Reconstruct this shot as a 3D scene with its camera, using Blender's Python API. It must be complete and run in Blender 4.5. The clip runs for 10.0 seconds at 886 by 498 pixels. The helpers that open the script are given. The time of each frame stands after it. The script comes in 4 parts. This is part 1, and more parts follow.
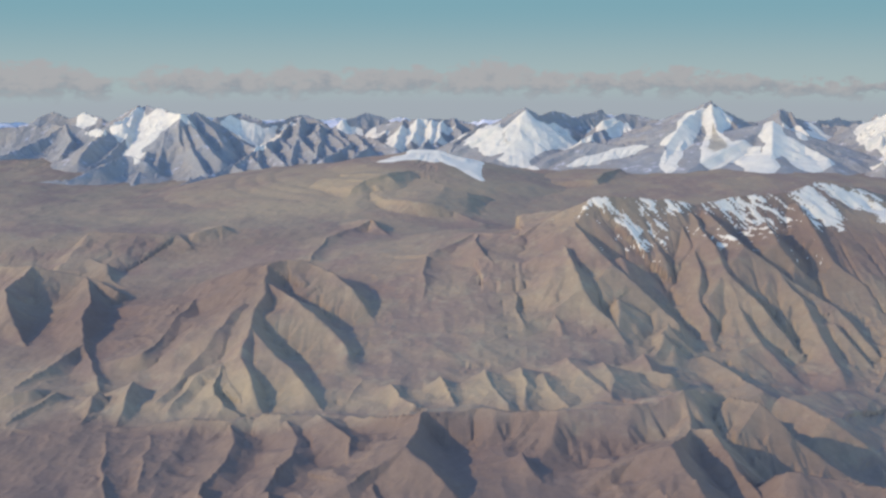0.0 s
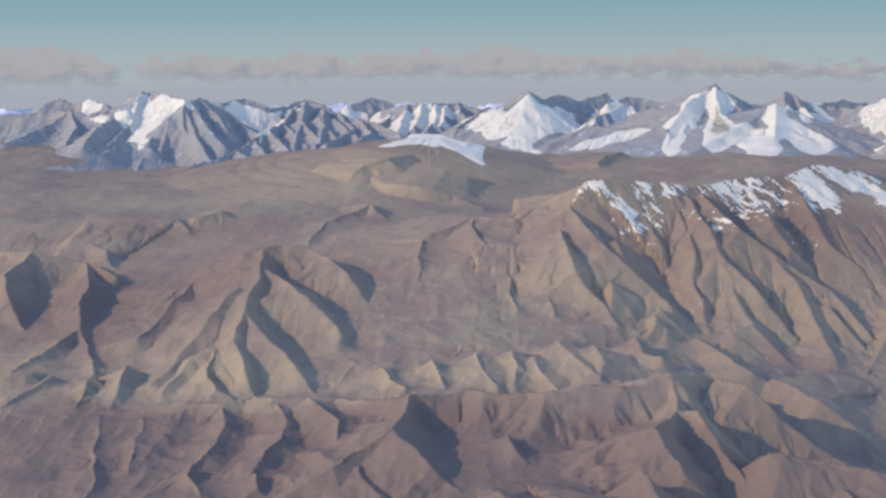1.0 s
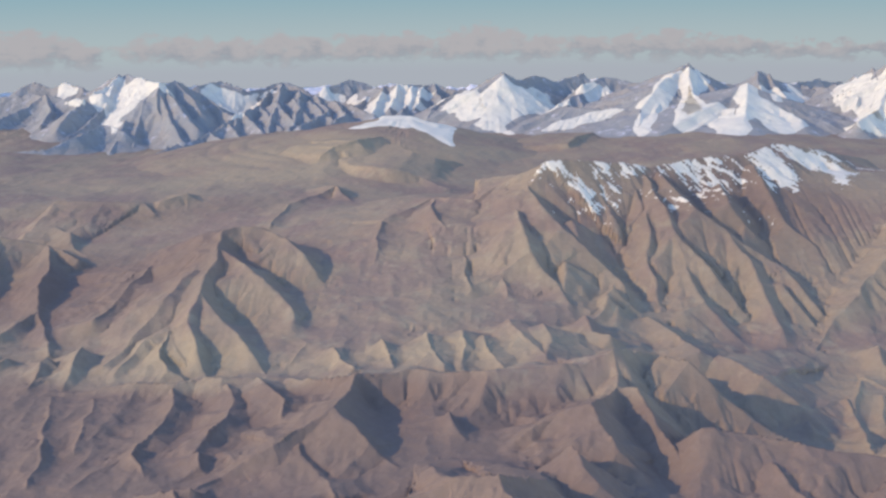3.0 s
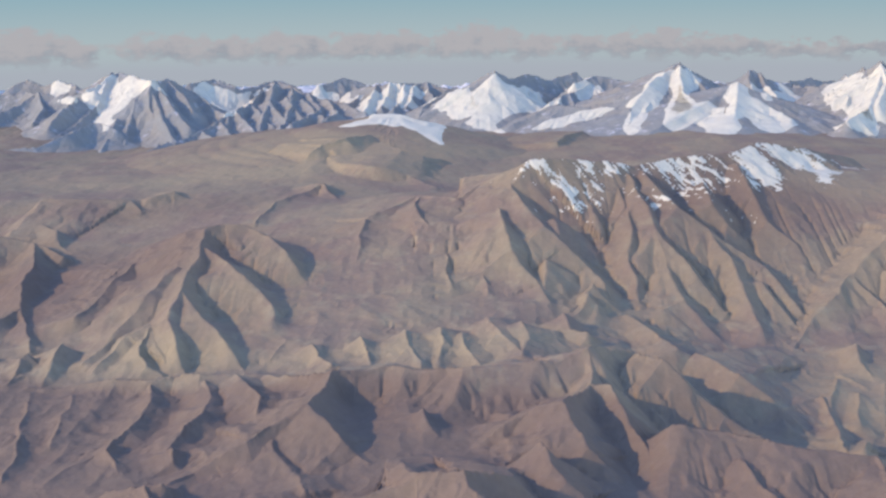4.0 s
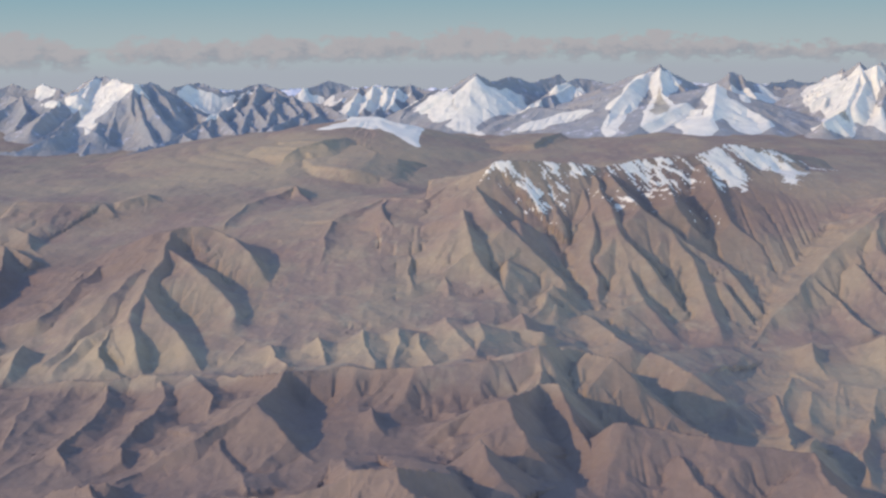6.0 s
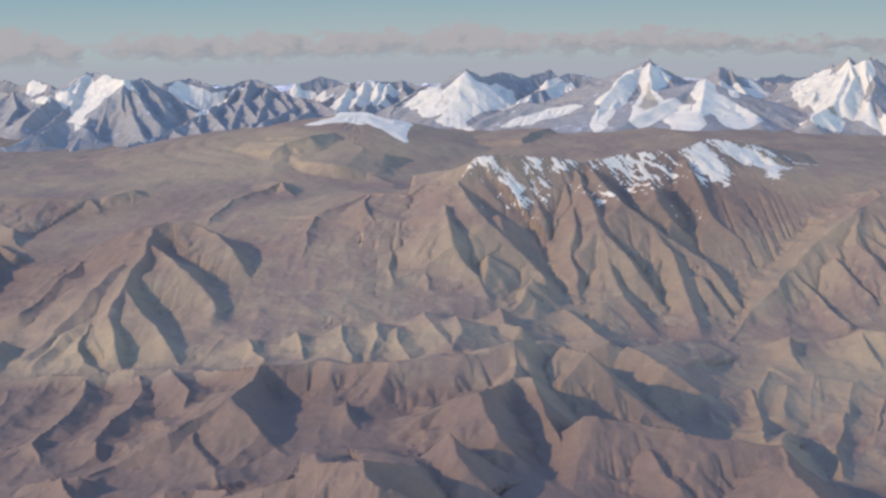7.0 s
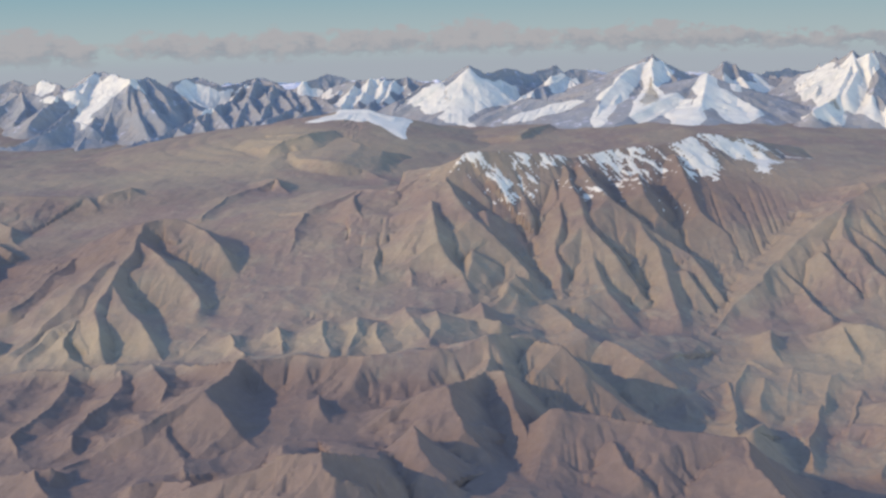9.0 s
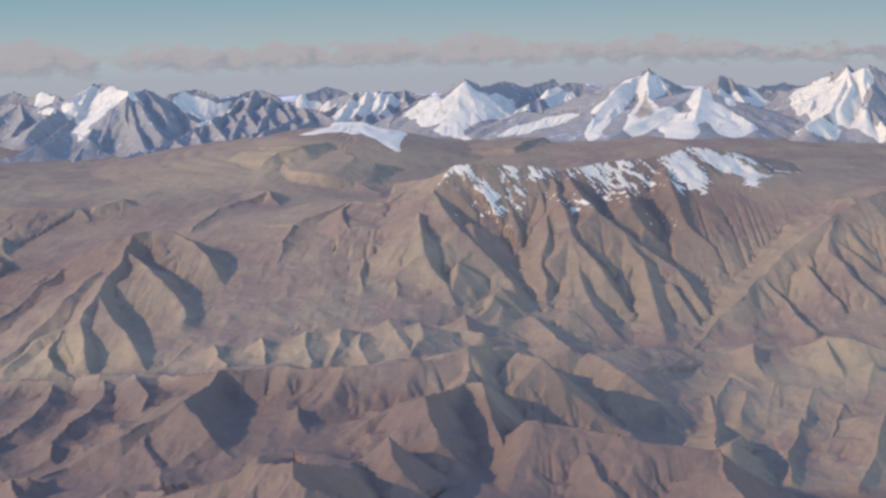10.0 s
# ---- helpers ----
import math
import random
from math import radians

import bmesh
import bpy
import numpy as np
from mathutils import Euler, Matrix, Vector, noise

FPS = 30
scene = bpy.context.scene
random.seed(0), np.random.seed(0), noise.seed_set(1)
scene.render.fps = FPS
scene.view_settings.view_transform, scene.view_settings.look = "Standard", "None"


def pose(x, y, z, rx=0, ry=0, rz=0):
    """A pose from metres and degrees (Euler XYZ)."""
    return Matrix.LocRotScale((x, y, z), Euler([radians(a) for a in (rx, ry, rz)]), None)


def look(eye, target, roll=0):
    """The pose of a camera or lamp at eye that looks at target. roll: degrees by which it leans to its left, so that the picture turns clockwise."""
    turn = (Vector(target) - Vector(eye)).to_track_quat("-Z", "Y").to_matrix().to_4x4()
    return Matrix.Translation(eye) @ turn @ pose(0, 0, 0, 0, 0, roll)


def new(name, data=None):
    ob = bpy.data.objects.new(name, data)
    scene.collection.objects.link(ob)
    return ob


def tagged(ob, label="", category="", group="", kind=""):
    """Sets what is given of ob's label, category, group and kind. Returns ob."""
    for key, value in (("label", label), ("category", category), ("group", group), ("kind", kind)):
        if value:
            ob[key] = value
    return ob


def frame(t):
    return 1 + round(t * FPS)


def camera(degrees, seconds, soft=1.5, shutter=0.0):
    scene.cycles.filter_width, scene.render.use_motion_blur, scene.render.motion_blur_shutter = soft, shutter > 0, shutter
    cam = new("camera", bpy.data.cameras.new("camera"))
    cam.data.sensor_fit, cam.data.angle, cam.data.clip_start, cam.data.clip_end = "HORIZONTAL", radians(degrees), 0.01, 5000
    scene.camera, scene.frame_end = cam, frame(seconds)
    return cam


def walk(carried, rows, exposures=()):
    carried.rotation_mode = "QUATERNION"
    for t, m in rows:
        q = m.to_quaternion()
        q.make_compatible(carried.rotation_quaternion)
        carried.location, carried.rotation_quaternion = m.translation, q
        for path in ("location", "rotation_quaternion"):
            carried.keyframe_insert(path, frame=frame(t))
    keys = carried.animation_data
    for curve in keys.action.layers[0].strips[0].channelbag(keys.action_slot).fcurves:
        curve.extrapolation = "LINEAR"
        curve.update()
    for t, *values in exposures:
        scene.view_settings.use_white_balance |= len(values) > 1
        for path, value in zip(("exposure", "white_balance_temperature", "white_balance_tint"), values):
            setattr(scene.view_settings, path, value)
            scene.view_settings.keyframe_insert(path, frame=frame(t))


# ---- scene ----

cam = camera(45, 10.0, soft=2.6)
PATH = [
    (0, look((0.00, -0.00, 340.0), (0.00, 982.77, 155.15), 0.000)),
    (0.5, look((9.78, -2.09, 340.0), (-0.70, 979.56, 149.59), -0.256)),
    (1, look((19.56, -4.18, 340.0), (7.62, 975.76, 141.07), -0.361)),
    (1.5, look((29.34, -6.27, 340.0), (19.61, 972.58, 135.66), -0.541)),
    (2, look((39.12, -8.36, 340.0), (31.39, 969.53, 131.05), -0.548)),
    (2.5, look((48.89, -10.46, 340.0), (43.09, 966.45, 126.40), -0.707)),
    (4, look((78.23, -16.73, 340.0), (72.06, 959.45, 123.14), -0.580)),
    (4.5, look((88.01, -18.82, 340.0), (81.71, 957.01, 121.56), -0.557)),
    (5, look((97.79, -20.91, 340.0), (91.38, 955.37, 123.57), -0.726)),
    (5.5, look((107.57, -23.00, 340.0), (101.63, 954.04, 127.06), -0.761)),
    (7, look((136.90, -29.28, 340.0), (131.59, 946.54, 121.48), -0.824)),
    (7.5, look((146.68, -31.37, 340.0), (143.19, 944.96, 123.74), -0.881)),
    (8, look((156.46, -33.46, 340.0), (154.82, 943.56, 126.88), -0.818)),
    (8.5, look((166.24, -35.55, 340.0), (155.85, 941.07, 125.28), -1.231)),
    (9, look((176.02, -37.64, 340.0), (150.35, 937.25, 118.80), -1.392)),
    (9.5, look((185.80, -39.73, 340.0), (156.02, 935.90, 122.64), -1.214)),
    (10, look((195.58, -41.82, 340.0), (165.96, 935.53, 130.49), -1.193)),
]
LOOK = [(0.0, 1.69, 7250, 17), (0.5, 1.67, 7250, 19), (1.0, 1.70, 7250, 22), (2.0, 1.76, 7400, 22), (4.5, 1.78, 7250, 22), (5.5, 1.71, 7300, 22),
        (7.0, 1.73, 7350, 23), (7.5, 1.76, 7300, 22), (8.0, 1.72, 7300, 21), (9.5, 1.71, 7300, 20), (10.0, 1.71, 7350, 25)]
walk(cam, PATH, LOOK)

# ---- world and sun ----
SUN_TO = Vector((-0.84, -0.24, 0.41)).normalized()      # towards the sun: low in the west
SUN_ELEVATION = math.asin(SUN_TO.z)
SUN_AZIMUTH = math.atan2(SUN_TO.x, SUN_TO.y)
world = bpy.data.worlds.new("sky")
scene.world = world
world.use_nodes = True
wn = world.node_tree.nodes
sky = wn.new("ShaderNodeTexSky")
sky.sky_type = "NISHITA"
sky.sun_disc = False
sky.sun_elevation = SUN_ELEVATION
sky.sun_rotation = SUN_AZIMUTH
sky.altitude = 3500
sky.air_density, sky.dust_density, sky.ozone_density = 1.7, 0.2, 5.0
wn["Background"].inputs["Strength"].default_value = 0.15
deeper = wn.new("ShaderNodeHueSaturation")          # the deep blue of a high-altitude sky
deeper.inputs["Hue"].default_value, deeper.inputs["Saturation"].default_value = 0.507, 1.04
world.node_tree.links.new(sky.outputs["Color"], deeper.inputs["Color"])
world.node_tree.links.new(deeper.outputs["Color"], wn["Background"].inputs["Color"])

sun_data = bpy.data.lights.new("sun", "SUN")
sun_data.energy, sun_data.angle, sun_data.color = 1.0, radians(0.5), (1.0, 0.85, 0.60)
sun = new("sun", sun_data)
sun.matrix_world = look(SUN_TO * 3000, (0, 0, 0))


# ---- materials ----
def material(name):
    m = bpy.data.materials.new(name)
    m.use_nodes = True
    return m, m.node_tree.nodes, m.node_tree.links, m.node_tree.nodes["Principled BSDF"]


def noise_node(nodes, links, vector, scale, detail=6.0, rough=0.55):
    n = nodes.new("ShaderNodeTexNoise")
    n.inputs["Scale"].default_value, n.inputs["Detail"].default_value = scale, detail
    n.inputs["Roughness"].default_value = rough
    links.new(vector, n.inputs["Vector"])
    return n.outputs["Fac"]


def ramp_node(nodes, links, value, low, high, a=0.0, b=1.0):
    n = nodes.new("ShaderNodeMapRange")
    n.interpolation_type = "SMOOTHSTEP"
    for key, v in (("From Min", low), ("From Max", high), ("To Min", a), ("To Max", b)):
        n.inputs[key].default_value = v
    links.new(value, n.inputs["Value"])
    return n.outputs["Result"]


def mix_node(nodes, links, fac, a, b):
    n = nodes.new("ShaderNodeMix")
    n.data_type = "RGBA"
    for key, v in ((0, fac), (6, a), (7, b)):
        if isinstance(v, (int, float)):
            n.inputs[key].default_value = v
        elif isinstance(v, tuple):
            n.inputs[key].default_value = (*v, 1)
        else:
            links.new(v, n.inputs[key])
    return n.outputs[2]


def bare_ground(name, main, second, third, bump=0.4, zones=False, dusting=None):
    """Dry soil and scree: two soils in large patches, a third in streaks, pebbles and fine relief."""
    m, nodes, links, bsdf = material(name)
    where = nodes.new("ShaderNodeTexCoord").outputs["Object"]
    patch = ramp_node(nodes, links, noise_node(nodes, links, where, 0.011, 5), 0.42, 0.62)
    streak = ramp_node(nodes, links, noise_node(nodes, links, where, 0.045, 7, 0.65), 0.5, 0.72)
    grain = noise_node(nodes, links, where, 0.16, 9, 0.68)
    colour = mix_node(nodes, links, patch, main, second)
    colour = mix_node(nodes, links, streak, colour, third)
    if zones:
        for key, soil in (("ochre", OCHRE), ("red", RED)):
            share = nodes.new("ShaderNodeAttribute")
            share.attribute_name = key
            colour = mix_node(nodes, links, ramp_node(nodes, links, share.outputs["Fac"], 0.05, 0.95, 0.0, 0.85), colour, soil)
    # streaks of thin snow that also pale the rock in place of haze
    if dusting:
        streaks = noise_node(nodes, links, where, 0.03, 9, 0.7)
        colour = mix_node(nodes, links, ramp_node(nodes, links, streaks, *dusting), colour, (0.62, 0.58, 0.54))
    dark = ramp_node(nodes, links, grain, 0.3, 0.75, 0.92, 1.05)
    scaled = nodes.new("ShaderNodeVectorMath")
    scaled.operation = "SCALE"
    links.new(colour, scaled.inputs[0])
    links.new(dark, scaled.inputs["Scale"])
    links.new(scaled.outputs[0], bsdf.inputs["Base Color"])
    bsdf.inputs["Roughness"].default_value = 0.95
    bsdf.inputs["Specular IOR Level"].default_value = 0.1
    rough = nodes.new("ShaderNodeBump")
    rough.inputs["Strength"].default_value, rough.inputs["Distance"].default_value = bump, 2.2
    links.new(grain, rough.inputs["Height"])
    links.new(rough.outputs["Normal"], bsdf.inputs["Normal"])
    return m


def snow_material(name):
    m, nodes, links, bsdf = material(name)
    where = nodes.new("ShaderNodeTexCoord").outputs["Object"]
    soft = noise_node(nodes, links, where, 0.05, 6)
    colour = mix_node(nodes, links, ramp_node(nodes, links, soft, 0.35, 0.7), (0.6, 0.53, 0.38), (0.53, 0.468, 0.34))
    links.new(colour, bsdf.inputs["Base Color"])
    bsdf.inputs["Roughness"].default_value = 0.7
    rough = nodes.new("ShaderNodeBump")
    rough.inputs["Strength"].default_value, rough.inputs["Distance"].default_value = 0.3, 1.5
    links.new(noise_node(nodes, links, where, 0.12, 8, 0.65), rough.inputs["Height"])
    links.new(rough.outputs["Normal"], bsdf.inputs["Normal"])
    return m


TAN, MAUVE, OCHRE = (0.262, 0.196, 0.126), (0.226, 0.16, 0.115), (0.306, 0.234, 0.14)
RED = (0.178, 0.123, 0.09)
SOIL = bare_ground("dry_soil", TAN, MAUVE, (0.285, 0.225, 0.143), zones=True)
ROCK = bare_ground("grey_rock", (0.25, 0.24, 0.208), (0.268, 0.24, 0.195), (0.29, 0.282, 0.25), 0.7, dusting=(0.56, 0.76))
# rock colour made paler than the nearer rock to stand in for haze
FAR_HAZED_ROCK = bare_ground("far_hazed_snowy_rock", (0.42, 0.42, 0.42), (0.46, 0.45, 0.44), (0.5, 0.5, 0.5), 0.5, dusting=(0.36, 0.56))
SNOW = snow_material("old_snow")


# the distance: pale haze and a low bank of clouds on a far curved backdrop
CLOUDS = [(-2130, 190, 260, 82), (-1900, 205, 200, 92), (-1700, 212, 190, 96), (-1480, 192, 170, 74), (-1110, 196, 190, 78), (-900, 186, 150, 66),
          (-690, 196, 130, 76), (-540, 188, 140, 66), (-330, 192, 150, 72), (-160, 198, 140, 74), (60, 196, 130, 70), (215, 208, 150, 92),
          (430, 190, 150, 70), (660, 194, 130, 72), (860, 190, 170, 66), (1020, 196, 110, 74), (1250, 180, 260, 50), (1640, 170, 420, 40), (2150, 166, 480, 38)]


def cloud_bank_material():
    m, nodes, links, bsdf = material("hazy_sky_with_clouds")
    where = nodes.new("ShaderNodeTexCoord").outputs["Object"]
    split = nodes.new("ShaderNodeSeparateXYZ")
    links.new(where, split.inputs[0])

    def maths(kind, a, b=0.0):
        n = nodes.new("ShaderNodeMath")
        n.operation = kind
        for k, v in enumerate((a, b)):
            if isinstance(v, (int, float)):
                n.inputs[k].default_value = v
            else:
                links.new(v, n.inputs[k])
        return n.outputs[0]

    stretch = nodes.new("ShaderNodeVectorMath")
    stretch.operation = "MULTIPLY"
    stretch.inputs[1].default_value = (1.0, 0.0, 1.7)
    links.new(where, stretch.inputs[0])
    billow = noise_node(nodes, links, stretch.outputs[0], 0.0085, 9, 0.62)
    wisp = noise_node(nodes, links, stretch.outputs[0], 0.004, 4, 0.5)
    ragged = noise_node(nodes, links, stretch.outputs[0], 0.022, 8, 0.65)
    across = maths("ADD", split.outputs["X"], maths("MULTIPLY", maths("SUBTRACT", wisp, 0.5), 420))
    upward = maths("ADD", split.outputs["Z"], maths("MULTIPLY", maths("SUBTRACT", billow, 0.5), 210))
    total = 0.0
    for cx, cz, rx, rz in CLOUDS:
        a = maths("DIVIDE", maths("SUBTRACT", across, cx), rx * 1.15)
        b = maths("DIVIDE", maths("SUBTRACT", upward, cz), rz)
        lump = maths("SUBTRACT", 1.0, maths("ADD", maths("MULTIPLY", a, a), maths("MULTIPLY", b, b)))
        total = maths("MAXIMUM", total, maths("MAXIMUM", lump, 0.0))
    body = maths("MULTIPLY", total, maths("ADD", maths("MULTIPLY", ragged, 3.4), -0.55))
    body = maths("MULTIPLY", ramp_node(nodes, links, body, 0.02, 0.85), ramp_node(nodes, links, split.outputs["Z"], 70, 180))
    sky_colour = mix_node(nodes, links, ramp_node(nodes, links, split.outputs["Z"], 160, 560), (0.357, 0.500, 0.548), (0.183, 0.410, 0.516))
    sky_colour = mix_node(nodes, links, ramp_node(nodes, links, split.outputs["Z"], 80, 190), (0.347, 0.440, 0.521), sky_colour)
    # sunlit tops and shaded undersides painted into the cloud colour
    tone = maths("ADD", ramp_node(nodes, links, upward, 120, 250, 0.0, 0.4), maths("MULTIPLY", maths("ADD", ragged, billow), 0.45))
    cloud_colour = mix_node(nodes, links, ramp_node(nodes, links, tone, 0.35, 0.8), (0.25, 0.312, 0.388), (0.39, 0.425, 0.468))
    colour = mix_node(nodes, links, maths("MULTIPLY", body, 0.85), sky_colour, cloud_colour)
    glow = nodes.new("ShaderNodeEmission")
    links.new(colour, glow.inputs["Color"])
    glow.inputs["Strength"].default_value = 2 ** -1.76
    links.new(glow.outputs[0], nodes["Material Output"].inputs["Surface"])
    return m


def sky_backdrop():
    bm = bmesh.new()
    rings = []
    for k in range(97):
        a = radians(-48 + k)
        rings.append([bm.verts.new((97 + 4850 * math.sin(a), -20 + 4850 * math.cos(a), z)) for z in (-200, 150, 500, 1200)])
    for p, q in zip(rings[:-1], rings[1:]):
        for k in range(3):
            bm.faces.new((q[k], p[k], p[k + 1], q[k + 1]))
    me = bpy.data.meshes.new("backdrop")
    bm.to_mesh(me)
    bm.free()
    me.materials.append(cloud_bank_material())
    return tagged(new("backdrop", me), "pale blue hazy sky with a low bank of mauve clouds", "sky", kind="structure")


sky_backdrop()

# ---- terrain arithmetic ----
def lattice(n, seed):
    return np.random.default_rng(seed).random((n, n), dtype=np.float32)


LATTICES = [lattice(256, 40 + k) for k in range(6)]


def value_noise(x, y, seed=0):
    """Smooth noise from 0 to 1, one cell per unit."""
    table = LATTICES[seed % 6]
    ix, iy = np.floor(x), np.floor(y)
    fx, fy = x - ix, y - iy
    ix, iy = ix.astype(np.int64) & 255, iy.astype(np.int64) & 255
    fx, fy = fx * fx * (3 - 2 * fx), fy * fy * (3 - 2 * fy)
    jx, jy = (ix + 1) & 255, (iy + 1) & 255
    top = table[iy, ix] * (1 - fx) + table[iy, jx] * fx
    low = table[jy, ix] * (1 - fx) + table[jy, jx] * fx
    return top * (1 - fy) + low * fy


def fractal(x, y, size, octaves=5, seed=0, gain=0.5):
    """Fractal noise from about -1 to 1 whose largest forms are size metres."""
    total, weight, scale = 0.0, 0.0, 1.0
    for k in range(octaves):
        total = total + scale * (2 * value_noise(x / size + 17.3 * k, y / size - 9.1 * k, seed + k) - 1)
        weight += scale
        size, scale = size / 2.03, scale * gain
    return total / weight * 1.6


def creased(x, y, size, octaves=5, seed=0):
    """Gullies: fractal noise with sharp crests, from 0 (gully) to 1 (crest)."""
    total, weight, scale = 0.0, 0.0, 1.0
    for k in range(octaves):
        total = total + scale * (1 - np.abs(2 * value_noise(x / size + 7.7 * k, y / size + 3.1 * k, seed + k) - 1) * 1.6)
        weight += scale
        size, scale = size / 2.1, scale * 0.5
    return total / weight


def ease(a, b, v):
    u = np.clip((v - a) / (b - a), 0, 1)
    return u * u * (3 - 2 * u)


def mound(x, y, cx, cy, height, rx, ry):
    return height * np.exp(-((x - cx) / rx) ** 2 - ((y - cy) / ry) ** 2)


def ridge(group, points, sun=0.7, shade=1.0, rib=0.12, foot=36.0, tail=0.6):
    """A crest line, with how steeply its slopes fall to the sunny and to the shaded side, how deeply they are ribbed,
    how far down the steep part reaches and what share of the steepness is left below it."""
    group.append((points, sun, shade, rib, foot, tail))


SNOWFIELDS = []


def snow(group, patchy, outline):
    """A snowfield or glacier on a group of ridges: its outline in plan and how broken it is."""
    SNOWFIELDS.append((group, patchy, outline))


def ridge_height(group, x, y, reach=420.0):
    """The height of a group of ridges at each place (far below ground where there is none)."""
    wx = x + 3.5 * fractal(x, y, 45, 3, 3)
    wy = y + 3.5 * fractal(x, y, 45, 3, 4)
    best = np.full(x.shape, -500.0, dtype=np.float32)
    for number, (points, sunny, shaded, rib, foot, tail) in enumerate(group):
        p = np.array(points, dtype=np.float32)
        low, high = p.min(0) - reach, p.max(0) + reach
        near = np.nonzero((wx > low[0]) & (wx < high[0]) & (wy > low[1]) & (wy < high[1]))
        if not len(near[0]):
            continue
        qx, qy = wx[near], wy[near]
        start, height = 0.0, np.full(qx.shape, -500.0, dtype=np.float32)
        for (ax, ay, az), (bx, by, bz) in zip(p[:-1], p[1:]):
            dx, dy = bx - ax, by - ay
            length = math.hypot(dx, dy)
            u = np.clip(((qx - ax) * dx + (qy - ay) * dy) / length ** 2, 0, 1)
            ox, oy = qx - ax - u * dx, qy - ay - u * dy
            d = np.sqrt(ox * ox + oy * oy) + 1e-3
            side = (ox * SUN_TO.x + oy * SUN_TO.y) / d
            slope = shaded + (sunny - shaded) * ease(-0.6, 0.6, side)
            s = start + u * length
            ribs = np.abs(2 * value_noise(s / 13 + 0.012 * d, 0.01 * d + number * 5.3 + 0 * s, 5) - 1) \
                + 0.5 * np.abs(2 * value_noise(s / 5.1, 0.03 * d + number * 2.9 + 0 * s, 2) - 1)
            steep = tail * d + (1 - tail) * foot * (1 - np.exp(-d / foot))
            fall = slope * steep + rib * np.minimum(d, 26) * (1 - ribs) * ease(0, 10, d)
            height = np.maximum(height, az + u * (bz - az) - fall)
            start += length
        best[near] = np.maximum(best[near], height)
    return best


# ---- the near land ----
FLOORS = [[-20,-10,5,15,45,45,25,5,-20,-25,-25],
          [-10,0,12,20,35,47,32,5,-30,-30,-30],
          [0,10,18,28,38,50,-8,-36,-26,-25,-25],
          [16,25,26,31,42,52,14,11,18,22,20],
          [22,36,54,68,74,76,38,18,28,50,40],
          [48,48,54,87,104,136,120,104,100,120,90],
          [53,58,66,90,100,132,145,155,150,135,105]]      # valley floors every 150 m, from (-600, 450) to (900, 1350)


def spline(u):
    """A smooth bump two cells wide."""
    a = np.minimum(np.abs(u), 2)
    return np.where(a < 1, (4 - 6 * a * a + 3 * a ** 3) / 6, (2 - a) ** 3 / 6)


def valley_height(x, y):
    """The floors of the valleys and the plateau, without their ridges."""
    total = 0.0
    u, v = (x + 600) / 150, (y - 450) / 150
    for j in range(-2, 9):
        wy = spline(v - j)
        for i in range(-2, 13):
            total = total + spline(u - i) * wy * FLOORS[min(max(j, 0), 6)][min(max(i, 0), 10)]
    far = 86 + 12 * ease(1450, 1900, y) + mound(x, y, -110, 1720, 24, 180, 200) + mound(x, y, 560, 1950, 24, 250, 220)
    far = far - mound(x, y, -520, 2000, 20, 260, 260) + mound(x, y, 640, 1420, 36, 140, 180)
    k = ease(1300, 1480, y)
    return total * (1 - k) + far * k + 3.0 * fractal(x, y, 150, 3, 1)


LINES = []


def slope(group, sunny, shaded, points):
    """A crest line of the near land and how steeply its slopes fall to the sunny and to the shaded side."""
    LINES.append((group, sunny, shaded, points))


# ---- crest lines: points (x, y, height) ----
west_hill = []
slope(west_hill, 0.55, 0.9, [(-145.1, 1138.3, 113.2), (-114.6, 1110.9, 106.3), (-94.0, 1081.0, 95.0), (-79.0, 1060.9, 81.1), (-67.0, 1049.0, 66.9)])
slope(west_hill, 0.55, 0.85, [(-145.1, 1138.3, 113.2), (-170.3, 1138.8, 114.1), (-189.9, 1129.1, 113.1), (-186.1, 1094.1, 102.7), (-151.8, 1047.3, 94.4), (-125.5, 1019.3, 82.9), (-103.2, 991.6, 69.4), (-86.4, 961.8, 59.1), (-73.6, 969.6, 52.2)])
slope(west_hill, 0.55, 0.9, [(-189.9, 1129.1, 113.1), (-182.0, 1062.0, 97.4), (-185.3, 1030.0, 88.8), (-182.9, 993.7, 79.7), (-162.8, 955.2, 68.8), (-140.9, 927.4, 58.8), (-124.3, 905.3, 50.1), (-107.9, 882.6, 42.2), (-100.6, 872.0, 36.7)])
slope(west_hill, 0.7, 1.0, [(-181.7, 989.8, 80.7), (-185.3, 958.8, 70.9), (-184.5, 936.8, 64.8), (-172.9, 908.6, 55.1), (-164.1, 887.0, 45.8), (-155.2, 871.3, 35.0)])
slope(west_hill, 0.7, 1.0, [(-184.5, 936.8, 64.8), (-200.5, 935.4, 58.3), (-201.6, 904.4, 48.7), (-200.6, 891.1, 44.9), (-187.2, 873.8, 39.9), (-172.8, 867.1, 36.2)])
slope(west_hill, 0.5, 0.3, [(-200.5, 935.4, 58.3), (-219.4, 926.9, 52.8), (-226.9, 908.2, 42.4), (-235.1, 878.8, 30.9)])
far_west_hill = []
slope(far_west_hill, 0.6, 1.0, [(-489.6, 1254.3, 84.1), (-492.8, 1176.1, 74.1), (-456.2, 1104.8, 59.4), (-427.1, 1056.7, 40.7)])
